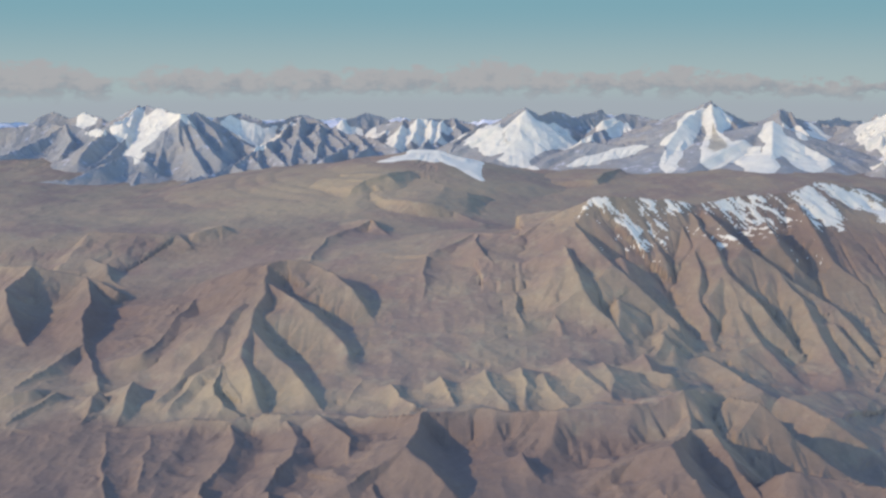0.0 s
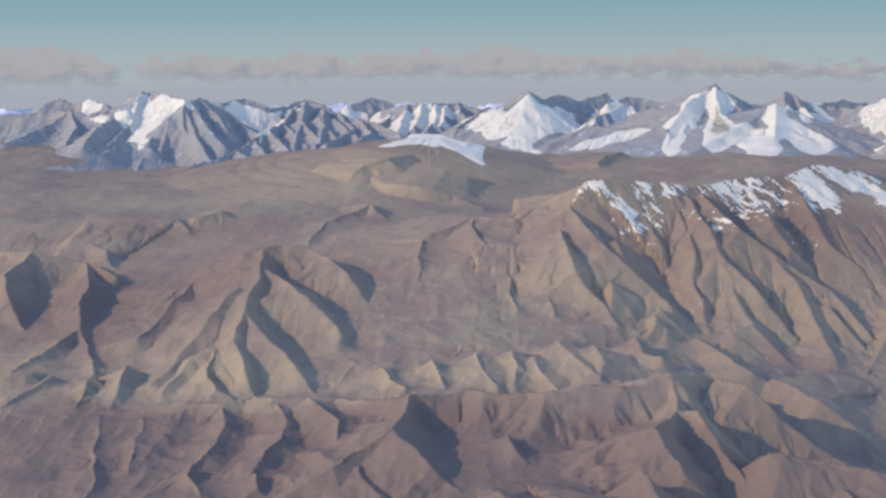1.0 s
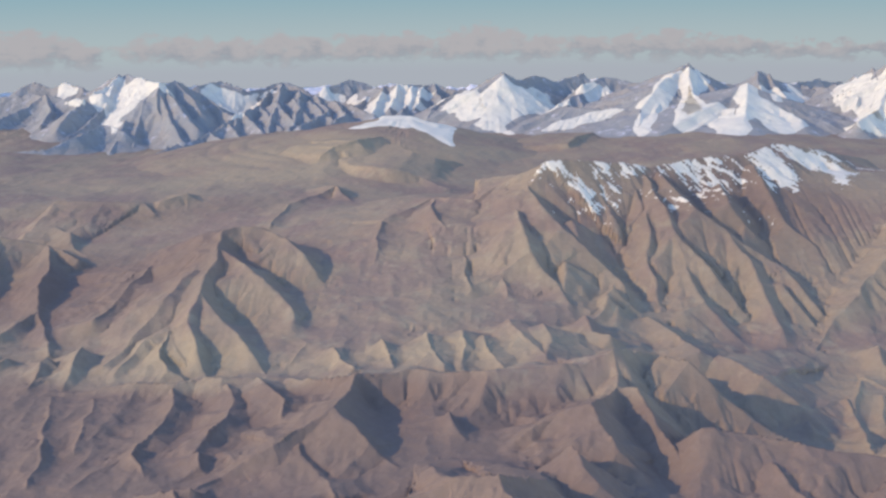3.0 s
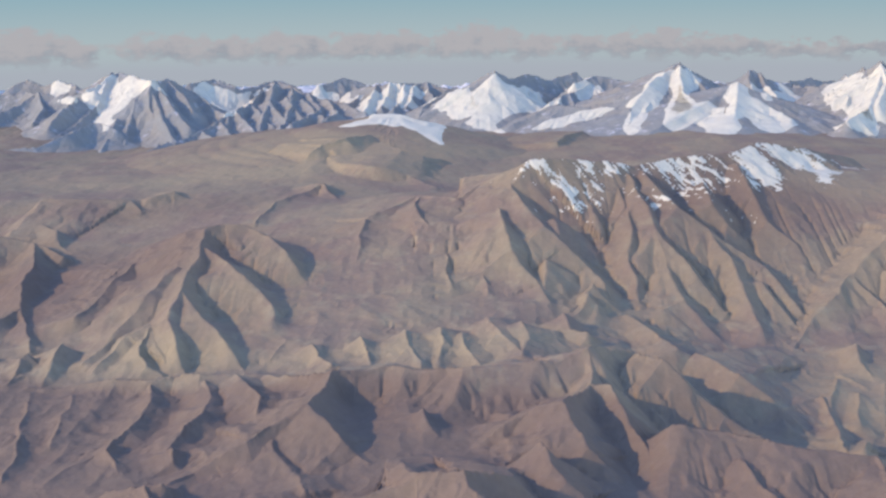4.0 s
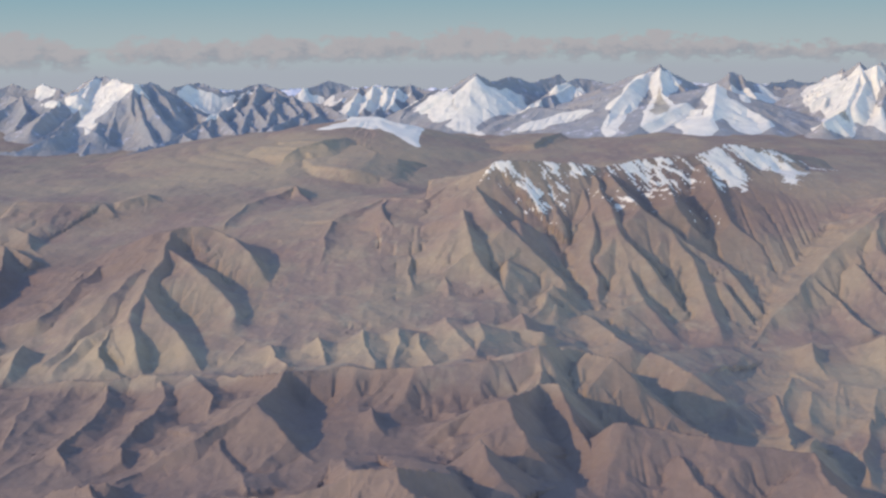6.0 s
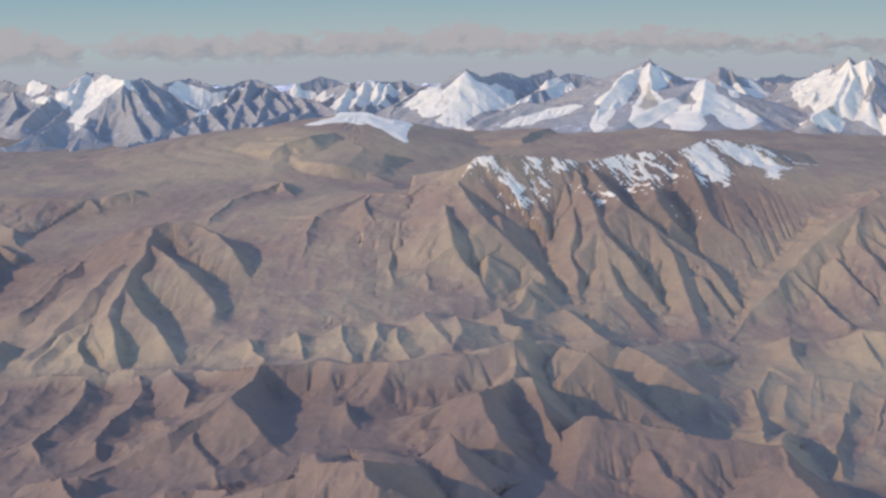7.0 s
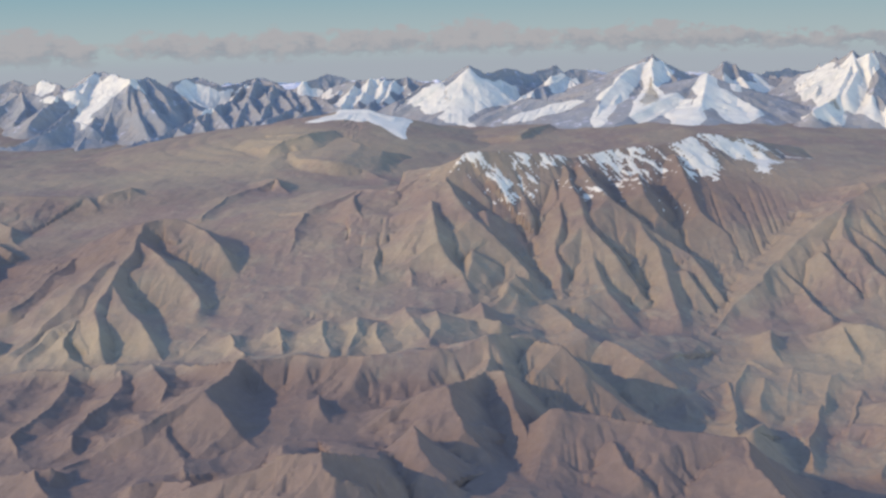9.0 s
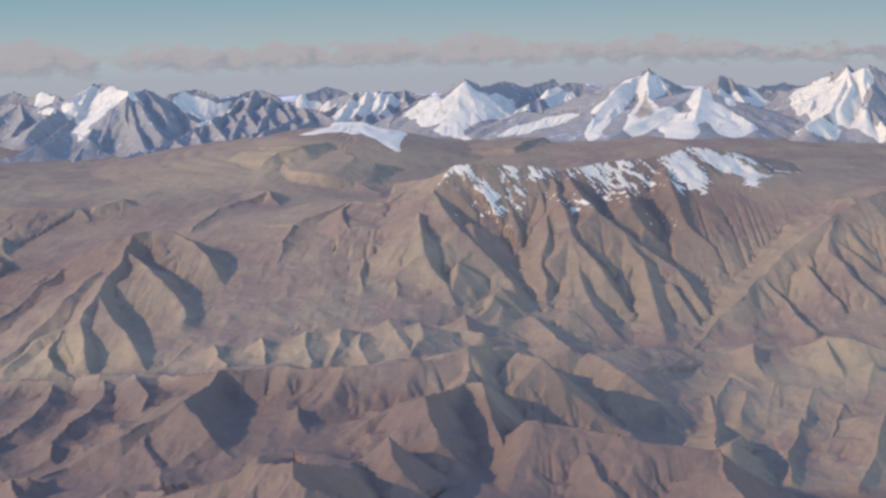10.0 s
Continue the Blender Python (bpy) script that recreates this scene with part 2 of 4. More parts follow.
slope(far_west_hill, 0.6, 1.0, [(-425.2, 1241.5, 73.0), (-391.8, 1158.1, 68.5), (-375.6, 1080.0, 62.7), (-356.3, 1027.7, 50.1), (-335.8, 980.8, 43.8), (-311.7, 934.0, 39.2)])
slope(far_west_hill, 0.6, 0.9, [(-536.8, 1270.0, 80.9), (-489.6, 1254.3, 84.1), (-425.2, 1241.5, 73.0), (-373.0, 1199.9, 65.4)])
slope(far_west_hill, 0.6, 0.9, [(-356.3, 1027.7, 50.1), (-373.2, 965.5, 45.7), (-394.2, 936.0, 33.2)])
slope(far_west_hill, 0.6, 0.9, [(-393.7, 910.0, 36.5), (-366.3, 918.1, 40.7), (-354.4, 914.2, 31.9)])
slope(far_west_hill, 0.6, 0.9, [(-301.5, 905.4, 43.3), (-306.7, 897.9, 40.5), (-303.6, 876.2, 32.6), (-302.5, 859.8, 25.3)])
slope(far_west_hill, 0.6, 0.9, [(-275.7, 921.9, 51.1), (-274.8, 884.8, 37.2), (-274.8, 854.9, 26.1)])
slope(far_west_hill, 0.6, 0.9, [(-346.0, 917.6, 39.3), (-361.5, 890.6, 31.7), (-373.5, 864.0, 24.3)])
slope(far_west_hill, 0.5, 0.8, [(-453.3, 1350.8, 73.9), (-422.9, 1320.7, 72.0), (-406.5, 1281.7, 61.7), (-378.9, 1244.8, 53.8)])
foothills = []
slope(foothills, 0.55, 0.5, [(-47.1, 898.8, 51.1), (-35.6, 870.5, 48.4), (-20.5, 844.7, 46.5)])
slope(foothills, 0.55, 0.5, [(-2.3, 902.9, 57.3), (3.7, 879.3, 50.3), (10.1, 851.2, 44.9)])
slope(foothills, 0.42, 0.3, [(37.6, 916.5, 59.1), (43.7, 883.3, 54.7), (53.4, 832.3, 50.7)])
slope(foothills, 0.42, 0.3, [(65.9, 923.2, 61.1), (72.3, 884.3, 54.1), (67.3, 838.5, 49.9)])
slope(foothills, 0.42, 0.3, [(87.1, 914.5, 57.9), (91.4, 874.3, 55.4), (104.1, 832.4, 51.5)])
slope(foothills, 0.4, 0.3, [(110.0, 941.8, 63.3), (121.1, 897.5, 57.3), (138.7, 848.5, 56.8)])
slope(foothills, 0.4, 0.3, [(141.8, 920.9, 63.4), (145.9, 883.8, 58.5), (138.6, 839.2, 56.3)])
slope(foothills, 0.6, 0.8, [(-71.3, 922.7, 43.9), (-83.0, 890.9, 39.2)])
central_slope = []
slope(central_slope, 0.5, 0.9, [(38.5, 1276.7, 119.7), (42.2, 1186.3, 117.8), (55.7, 1144.9, 107.9), (72.6, 1116.6, 95.0)])
slope(central_slope, 0.4, 0.6, [(-17.8, 1204.2, 107.2), (-20.8, 1130.2, 95.9), (-20.7, 1091.6, 82.3)])
slope(central_slope, 0.4, 0.6, [(74.0, 1087.7, 91.3), (79.9, 1017.6, 71.8)])
slope(central_slope, 0.4, 0.6, [(107.3, 1095.2, 101.6), (112.0, 1056.5, 85.6), (115.9, 1009.7, 67.4)])
slope(central_slope, 0.3, 0.3, [(142.3, 1271.4, 148.7), (88.4, 1214.7, 127.5), (38.5, 1276.7, 119.7), (-18.4, 1209.4, 106.3)])
massif = []
slope(massif, 0.5, 0.9, [(157.1, 1243.0, 158.1), (149.5, 1186.3, 144.7), (163.3, 1142.3, 129.4), (179.0, 1110.8, 116.1), (201.3, 1092.8, 99.6), (220.9, 1070.9, 82.6), (236.0, 1039.7, 70.0), (245.3, 1014.5, 51.5)])
slope(massif, 0.5, 0.9, [(131.9, 1146.7, 129.0), (137.8, 1092.6, 115.3), (144.0, 1062.6, 100.8), (153.1, 1046.3, 88.7), (168.6, 1022.3, 75.3), (174.3, 994.6, 60.8)])
slope(massif, 0.5, 0.9, [(223.0, 1022.6, 74.5), (237.5, 1011.2, 60.7), (248.3, 1005.5, 48.0)])
slope(massif, 0.5, 0.9, [(214.1, 1003.1, 69.0), (222.8, 998.4, 62.0), (234.3, 1001.2, 51.8)])
slope(massif, 0.5, 0.9, [(185.0, 951.2, 65.2), (190.6, 925.4, 57.1), (205.1, 909.3, 54.7)])
slope(massif, 0.5, 0.9, [(180.5, 1059.6, 90.1), (193.3, 1058.0, 83.0), (209.8, 1057.3, 75.0)])
slope(massif, 0.5, 0.9, [(272.1, 1254.8, 150.7), (276.3, 1198.7, 134.4), (277.0, 1130.0, 107.8), (270.6, 1099.7, 92.2), (269.1, 1058.9, 70.8), (270.3, 1027.8, 49.9)])
slope(massif, 0.5, 0.95, [(287.4, 1269.8, 155.3), (295.2, 1220.5, 146.0), (295.7, 1171.3, 132.1), (302.7, 1135.7, 112.8), (316.4, 1099.9, 92.7), (335.7, 1061.6, 72.3), (352.5, 1037.7, 50.9), (366.0, 1024.7, 35.0)])
slope(massif, 0.5, 0.95, [(312.8, 1262.7, 151.8), (318.6, 1206.6, 143.8), (333.4, 1165.1, 124.9), (362.0, 1143.9, 103.9), (392.9, 1123.0, 85.4), (416.0, 1100.3, 72.5), (426.8, 1067.8, 56.0), (437.5, 1042.8, 42.3), (445.9, 1025.3, 33.2)])
slope(massif, 0.5, 0.95, [(378.3, 1237.2, 143.6), (378.5, 1183.3, 125.7), (390.9, 1161.7, 105.2), (412.7, 1153.0, 86.5)])
slope(massif, 0.5, 0.95, [(436.6, 1304.9, 155.4), (438.4, 1232.0, 126.6), (444.1, 1185.6, 104.5), (461.1, 1162.7, 85.7), (472.8, 1151.0, 70.4)])
slope(massif, 0.5, 0.95, [(404.7, 1076.1, 61.7), (414.3, 1044.8, 48.1), (424.8, 1019.4, 32.8), (429.7, 1002.5, 26.4)])
slope(massif, 0.4, 0.6, [(362.0, 1143.9, 103.9), (378.6, 1098.1, 78.6), (381.5, 1037.0, 50.7), (383.2, 978.0, 26.3)])
slope(massif, 0.4, 0.6, [(302.7, 1135.7, 112.8), (306.7, 1087.0, 82.1), (314.6, 1020.6, 56.0), (338.8, 977.6, 27.0)])
slope(massif, 0.4, 0.6, [(251.7, 995.0, 49.2), (268.8, 932.8, 47.3), (282.3, 899.1, 44.0)])
slope(massif, 0.4, 0.6, [(191.0, 1130.8, 118.4), (200.7, 1082.6, 90.7)])
east_ridge = []
slope(east_ridge, 0.4, 0.6, [(409.5, 971.4, 19.4), (459.1, 1032.4, 41.9), (504.6, 1089.4, 66.4), (546.1, 1126.1, 87.8), (585.2, 1151.2, 104.6), (613.3, 1177.0, 115.7), (645.6, 1198.5, 126.0), (711.3, 1243.0, 138.2)])
slope(east_ridge, 0.5, 0.95, [(613.3, 1177.0, 115.7), (592.2, 1138.3, 98.7), (585.7, 1115.4, 87.6), (591.1, 1087.5, 75.0), (598.2, 1068.1, 62.9), (607.6, 1042.0, 46.3)])
slope(east_ridge, 0.5, 0.9, [(555.4, 1097.6, 76.3), (562.2, 1066.8, 60.0), (574.8, 1038.4, 44.7)])
slope(east_ridge, 0.5, 0.9, [(504.6, 1089.4, 66.4), (523.6, 1052.0, 44.7), (530.6, 988.4, 32.8)])
slope(east_ridge, 0.5, 0.95, [(632.6, 1207.0, 130.2), (648.2, 1184.5, 117.1), (662.5, 1164.0, 106.2), (684.0, 1132.0, 87.7)])
slope(east_ridge, 0.5, 0.95, [(595.7, 1159.6, 106.1), (589.4, 1118.1, 88.8), (595.3, 1078.1, 69.5), (616.3, 1042.6, 47.5)])
badlands = []
slope(badlands, 0.6, 0.9, [(531.6, 964.9, 35.8), (530.4, 945.2, 23.2), (526.9, 910.3, 11.5)])
slope(badlands, 0.6, 0.9, [(531.6, 964.9, 35.8), (554.3, 953.0, 32.9), (586.4, 937.2, 30.6)])
slope(badlands, 0.6, 0.95, [(464.0, 956.7, 27.3), (457.9, 928.8, 18.3), (463.3, 908.2, 8.7)])
slope(badlands, 0.6, 0.8, [(470.7, 886.4, 5.5), (464.2, 856.8, -4.7), (444.6, 820.2, -15.7)])
slope(badlands, 0.6, 0.8, [(493.2, 877.9, 2.9), (480.9, 830.5, -2.4), (465.0, 800.7, -12.9)])
slope(badlands, 0.6, 0.8, [(404.2, 870.9, 6.7), (400.8, 831.4, -1.7), (382.2, 757.2, 6.5)])
slope(badlands, 0.6, 0.8, [(415.9, 802.4, -2.9), (390.5, 745.1, 13.8), (424.4, 777.0, -12.1)])
slope(badlands, 0.5, 0.7, [(372.8, 909.9, 20.3), (355.6, 867.0, 8.8), (355.7, 811.1, 1.8)])
slope(badlands, 0.5, 0.95, [(520.2, 854.7, 3.8), (502.0, 825.1, -5.3), (488.3, 798.8, -14.7), (474.0, 774.1, -23.7)])
slope(badlands, 0.5, 0.8, [(540.1, 820.0, 9.0), (510.7, 766.0, -8.3), (485.5, 724.0, -17.7)])
slope(badlands, 0.6, 0.8, [(474.4, 832.3, -0.1), (450.7, 782.1, -9.8), (438.9, 740.5, -15.6)])
slope(badlands, 0.6, 0.8, [(450.5, 889.5, 5.2), (436.4, 916.8, 12.3)])
front_range = []
slope(front_range, 0.6, 0.8, [(-286.6, 856.6, 26.3), (-245.2, 853.2, 31.1), (-226.7, 856.7, 31.7), (-176.9, 842.9, 40.0), (-154.1, 848.0, 41.5), (-129.7, 840.6, 45.7), (-103.6, 842.7, 45.2), (-79.3, 841.8, 43.6), (-48.2, 809.9, 52.2), (-17.8, 798.4, 61.1), (26.8, 809.7, 58.7), (65.3, 794.2, 62.9), (88.8, 785.7, 68.8), (120.3, 788.5, 67.4), (161.3, 795.4, 68.4), (187.0, 805.6, 74.8), (216.1, 846.5, 63.0), (231.1, 851.3, 56.2)])
slope(front_range, 0.6, 1.0, [(187.0, 805.6, 74.8), (189.5, 786.5, 64.3), (184.9, 763.5, 61.0), (172.1, 733.9, 65.3), (158.3, 699.1, 72.9), (160.7, 675.7, 66.8), (170.2, 653.0, 59.2), (184.9, 643.0, 45.7)])
slope(front_range, 0.6, 1.0, [(133.8, 635.4, 68.1), (139.7, 617.6, 71.4), (143.1, 604.1, 65.5), (150.5, 589.9, 60.3), (162.1, 580.7, 51.6), (171.9, 582.3, 41.6)])
slope(front_range, 0.6, 1.0, [(184.9, 763.5, 61.0), (199.2, 754.7, 62.1), (203.4, 727.3, 57.5), (209.4, 701.1, 52.0), (212.0, 677.6, 46.4), (215.9, 648.0, 38.1), (216.9, 613.5, 34.6)])
slope(front_range, 0.5, 1.4, [(228.0, 822.0, 65.7), (249.4, 806.0, 66.6), (261.8, 795.0, 56.6), (278.2, 782.0, 44.7), (292.1, 770.0, 34.7), (306.4, 762.0, 25.4), (320.6, 755.0, 20.0)])
slope(front_range, 0.42, 1.2, [(229.2, 680.0, 60.9), (240.8, 678.0, 60.7), (264.0, 674.0, 56.9), (293.6, 664.0, 53.9), (322.6, 655.0, 50.2), (344.3, 650.0, 49.1), (361.9, 645.0, 49.0), (359.6, 612.0, 49.9), (362.7, 580.0, 47.1), (368.2, 556.0, 42.8)])
slope(front_range, 0.6, 0.8, [(158.3, 699.1, 72.9), (133.7, 704.4, 60.0), (113.3, 693.5, 51.9), (95.1, 688.0, 44.5)])
slope(front_range, 0.55, 0.9, [(-17.8, 798.4, 61.1), (-19.9, 759.2, 62.0), (-27.6, 720.4, 62.2), (-47.7, 705.2, 53.3), (-64.9, 690.5, 50.3), (-86.8, 679.6, 42.2), (-100.5, 669.6, 33.9), (-116.0, 655.4, 30.0)])
slope(front_range, 0.55, 1.0, [(-27.6, 720.4, 62.2), (-14.2, 703.9, 59.5), (-0.7, 683.4, 52.3), (10.8, 675.4, 41.5), (21.1, 661.5, 38.0)])
slope(front_range, 0.4, 0.45, [(-50.7, 716.9, 48.8), (-44.4, 680.7, 44.2), (-31.2, 653.4, 38.9), (-14.2, 615.6, 42.9)])
slope(front_range, 0.45, 0.42, [(-131.1, 853.1, 41.5), (-122.6, 826.0, 41.1), (-111.6, 794.3, 40.6), (-112.5, 757.2, 40.2), (-119.8, 734.3, 37.8), (-125.6, 710.9, 33.9), (-131.4, 695.7, 29.4)])
slope(front_range, 0.45, 0.42, [(-176.8, 849.3, 37.7), (-163.0, 797.1, 37.3), (-165.7, 756.5, 34.7), (-174.3, 728.9, 32.1), (-183.4, 707.0, 26.1), (-192.0, 696.8, 24.0), (-204.1, 667.4, 22.2)])
slope(front_range, 0.6, 0.9, [(-171.6, 722.4, 34.7), (-171.0, 706.5, 31.5), (-156.8, 679.7, 23.7)])
slope(front_range, 0.6, 0.9, [(-123.5, 705.0, 36.3), (-119.4, 688.1, 35.6), (-113.5, 681.6, 28.4)])
slope(front_range, 0.6, 1.0, [(57.0, 740.5, 49.0), (63.4, 715.0, 48.5), (71.0, 701.3, 41.9)])
slope(front_range, 0.5, 0.4, [(-103.6, 842.7, 45.2), (-70.9, 776.0, 47.7), (-72.4, 752.4, 41.6)])
slope(front_range, 0.6, 0.8, [(237.5, 821.0, 44.6), (252.4, 790.5, 38.1)])
slope(front_range, 0.42, 0.5, [(267.4, 648.0, 49.8), (273.6, 630.0, 45.4), (285.4, 606.0, 37.2)])
slope(badlands, 0.55, 0.25, [(297.9, 900.0, 39.7), (326.4, 862.0, 31.9), (356.1, 838.0, 11.7), (375.0, 815.0, -5.0)])
slope(front_range, 0.4, 0.5, [(-279.2, 846.2, 26.4), (-262.9, 787.9, 26.7), (-243.8, 718.2, 24.6), (-233.6, 673.3, 24.1)])
slope(front_range, 0.4, 0.45, [(-242.7, 836.9, 28.8), (-229.0, 776.3, 26.7), (-221.7, 731.0, 23.3)])
near_ridge = []
slope(near_ridge, 0.6, 1.0, [(-5.0, 562.4, 57.2), (27.1, 555.6, 68.7), (43.8, 557.1, 73.3), (57.2, 559.1, 80.7), (70.8, 557.5, 83.1), (83.9, 553.5, 87.9), (103.8, 561.6, 81.2), (115.2, 570.0, 76.3), (126.9, 567.8, 64.0)])
slope(near_ridge, 0.6, 1.0, [(83.9, 553.5, 87.9), (87.3, 541.2, 83.1), (94.8, 533.4, 80.3), (111.2, 535.8, 71.0), (125.3, 548.6, 53.3)])
slope(near_ridge, 0.6, 1.0, [(35.6, 563.4, 61.4), (61.7, 559.1, 66.7), (84.0, 550.4, 63.3), (107.1, 548.3, 55.5)])
slope(near_ridge, 0.6, 1.0, [(-154.1, 642.9, 30.4), (-124.2, 631.5, 39.8), (-106.9, 630.7, 41.2)])
slope(near_ridge, 0.6, 1.0, [(-124.2, 631.5, 39.8), (-115.0, 616.6, 38.2), (-98.9, 599.3, 34.9)])
slope(near_ridge, 0.6, 0.9, [(-44.7, 594.8, 45.3), (-24.1, 598.9, 46.9), (-0.4, 573.2, 57.2)])
plateau_hills = []
slope(plateau_hills, 0.4, 0.9, [(-124.6, 1440.0, 97.4), (-98.5, 1468.0, 106.9), (-88.1, 1438.0, 99.6), (-72.8, 1416.0, 91.3)])
slope(plateau_hills, 0.3, 0.35, [(-159.8, 1273.0, 91.1), (-152.7, 1381.1, 93.1), (-124.6, 1440.0, 97.4)])
slope(plateau_hills, 0.3, 0.6, [(-334.6, 1430.0, 92.4), (-305.6, 1454.0, 99.9), (-285.0, 1448.0, 88.6)])
slope(plateau_hills, 0.3, 0.6, [(-481.9, 1426.0, 93.6), (-410.0, 1422.0, 93.3), (-357.6, 1428.0, 91.5), (-335.5, 1392.3, 79.6)])
slope(plateau_hills, 0.2, 0.35, [(-22.3, 1614.0, 109.3), (25.2, 1554.0, 100.2), (61.1, 1502.0, 91.1)])
# added rises whose lee slopes stand in for cloud shadows on the plateau
slope(plateau_hills, 0.12, 0.6, [(-144.6, 1672.0, 122.8), (-120.7, 1698.0, 133.8), (-91.1, 1720.0, 140.9), (-56.8, 1790.0, 137.2), (-37.5, 1894.0, 119.1)])
slope(plateau_hills, 0.12, 0.6, [(-31.0, 1768.0, 127.9), (4.7, 1670.0, 126.4), (45.3, 1664.0, 115.8), (80.2, 1692.0, 104.3)])
slope(plateau_hills, 0.12, 0.6, [(-360.8, 2050.0, 89.9), (-297.6, 2068.0, 101.3), (-243.9, 2146.0, 105.3), (-215.0, 2260.0, 102.0)])
slope(plateau_hills, 0.12, 0.6, [(269.8, 1852.0, 113.7), (289.7, 1916.0, 119.2), (332.6, 1988.0, 120.1)])
slope(west_hill, 0.35, 0.3, [(-200.6, 1042.2, 87.2), (-219.7, 980.1, 68.3), (-237.8, 932.9, 48.5), (-249.7, 891.4, 34.8)])
slope(west_hill, 0.35, 0.3, [(-261.7, 1149.9, 81.9), (-271.2, 1047.0, 68.9), (-288.6, 981.9, 51.4)])
slope(west_hill, 0.35, 0.35, [(-279.4, 1106.0, 73.0), (-293.4, 1041.0, 58.7), (-318.2, 1011.5, 43.2)])
slope(badlands, 0.5, 0.6, [(429.3, 909.0, 12.3), (413.4, 872.3, 6.5), (398.0, 830.0, -3.6), (387.5, 767.3, 4.3)])
slope(badlands, 0.5, 0.6, [(469.5, 894.4, 8.7), (455.5, 865.1, -2.0), (439.3, 825.1, -12.3)])
slope(badlands, 0.5, 0.6, [(499.0, 881.9, 7.4), (479.3, 832.8, -0.4), (450.3, 788.2, -12.3)])
slope(badlands, 0.5, 0.6, [(437.0, 876.2, 4.8), (420.1, 826.2, -2.3)])
slope(badlands, 0.5, 0.8, [(531.4, 964.9, 34.1), (530.8, 919.8, 21.3), (531.6, 896.4, 7.3)])
slope(badlands, 0.5, 0.7, [(562.3, 913.4, 23.0), (547.6, 877.3, 8.5), (535.9, 856.2, -4.7)])
slope(massif, 0.8, 0.6, [(152.7, 1195.0, 148.0), (170.1, 1225.6, 166.6), (191.1, 1233.7, 169.4), (225.7, 1243.4, 166.1), (267.2, 1252.4, 162.2), (303.8, 1268.7, 155.8), (357.8, 1300.4, 160.0), (439.0, 1331.9, 163.8), (482.1, 1367.4, 170.6), (537.3, 1383.4, 162.1), (653.1, 1490.1, 130.5)])
# ---- end of crest lines ----


def near_land(x, y, owners=False):
    """The near land: ridges that fall from their crests to the valley floors."""
    wx = x + 3.0 * fractal(x, y, 34, 4, 3)
    wy = y + 3.0 * fractal(x, y, 34, 4, 4)
    floor = valley_height(x, y)
    best = np.full(x.shape, -500.0, dtype=np.float32)
    owner = np.full(x.shape, -1, dtype=np.int32)
    for number, (group, sunny, shaded, points) in enumerate(LINES):
        p = np.array(points, dtype=np.float32)
        low, high = p.min(0) - 170, p.max(0) + 170
        near = np.nonzero((wx > low[0]) & (wx < high[0]) & (wy > low[1]) & (wy < high[1]))
        if not len(near[0]):
            continue
        qx, qy = wx[near], wy[near]
        least = np.full(qx.shape, 1e9, dtype=np.float32)
        crest_z, side, along, away, beyond = (np.zeros_like(least) for _ in range(5))
        start = 0.0
        for k, ((ax, ay, az), (bx, by, bz)) in enumerate(zip(p[:-1], p[1:])):
            dx, dy = bx - ax, by - ay
            length = math.hypot(dx, dy) + 1e-3
            free = ((qx - ax) * dx + (qy - ay) * dy) / length ** 2
            u = np.clip(free, 0, 1)
            past = np.where((free < 0) & (k == 0) | (free > 1) & (k == len(p) - 2), np.abs(free - u) * length, 0)
            ox, oy = qx - ax - u * dx, qy - ay - u * dy
            d = np.hypot(ox, oy) + 1e-3
            nearer = d < least
            crest_z = np.where(nearer, az + u * (bz - az), crest_z)
            side = np.where(nearer, (ox * SUN_TO.x + oy * SUN_TO.y) / d, side)
            along = np.where(nearer, start + u * length, along)
            away = np.where(nearer, oy / d, away)
            beyond = np.where(nearer, past, beyond)
            least = np.where(nearer, d, least)
            start += length
        steep = shaded + (sunny - shaded) * ease(-0.5, 0.5, side)
        steep = steep * (1 - 0.5 * np.clip(away, 0, 1))
        ribs = value_noise(along / 17 + 0.03 * least + 0.25 * fractal(qx, qy, 30, 2, 1), 0.02 * least + number * 5.3, 5) - 0.5
        reach = 0.8 * least + 0.2 * 30 * (1 - np.exp(-least / 30))
        height = crest_z - steep * (reach + 0.4 * ribs * np.minimum(least, 22)) + 0.8 * np.exp(-least / 3) - 0.7 * beyond - 0.03 * np.maximum(least - 105, 0) ** 2
        wins = height > best[near]
        best[near] = np.where(wins, height, best[near])
        owner[near] = np.where(wins & (height > floor[near] - 1), number, owner[near])
    gap = best - floor
    z = floor + 0.5 * (gap + np.sqrt(gap * gap + 16))       # a soft foot where a slope meets the floor
    z = z + (creased(wx, wy, 85, 4, 2) - 0.62) * (2.5 + 3.5 * ease(1350, 1050, y))       # rolling ground
    return (z, owner) if owners else z


# ---- ridge lines: crest points (x, y, height) ----
plateau_hill = []
ridge(plateau_hill, [(-114, 1951, 134), (-55, 1935, 158), (-9, 1935, 157), (43, 1915, 144), (63, 1891, 111)], sun=0.25, shade=0.35)
snow_mountain_west = []
ridge(snow_mountain_west, [(-1043, 2500, 147), (-916, 2520, 164), (-794, 2400, 153), (-709, 2380, 172)], sun=0.8, shade=0.9)
ridge(snow_mountain_west, [(-742, 2400, 165), (-721, 2500, 190), (-705, 2560, 202), (-573, 2347, 188), (-554, 2420, 196), (-512, 2450, 165), (-406, 2300, 121)], sun=0.8, shade=0.9)
ridge(snow_mountain_west, [(-573, 2347, 188), (-558, 2260, 144), (-502, 2150, 96), (-502, 2060, 73)], sun=0.8, shade=1.0)
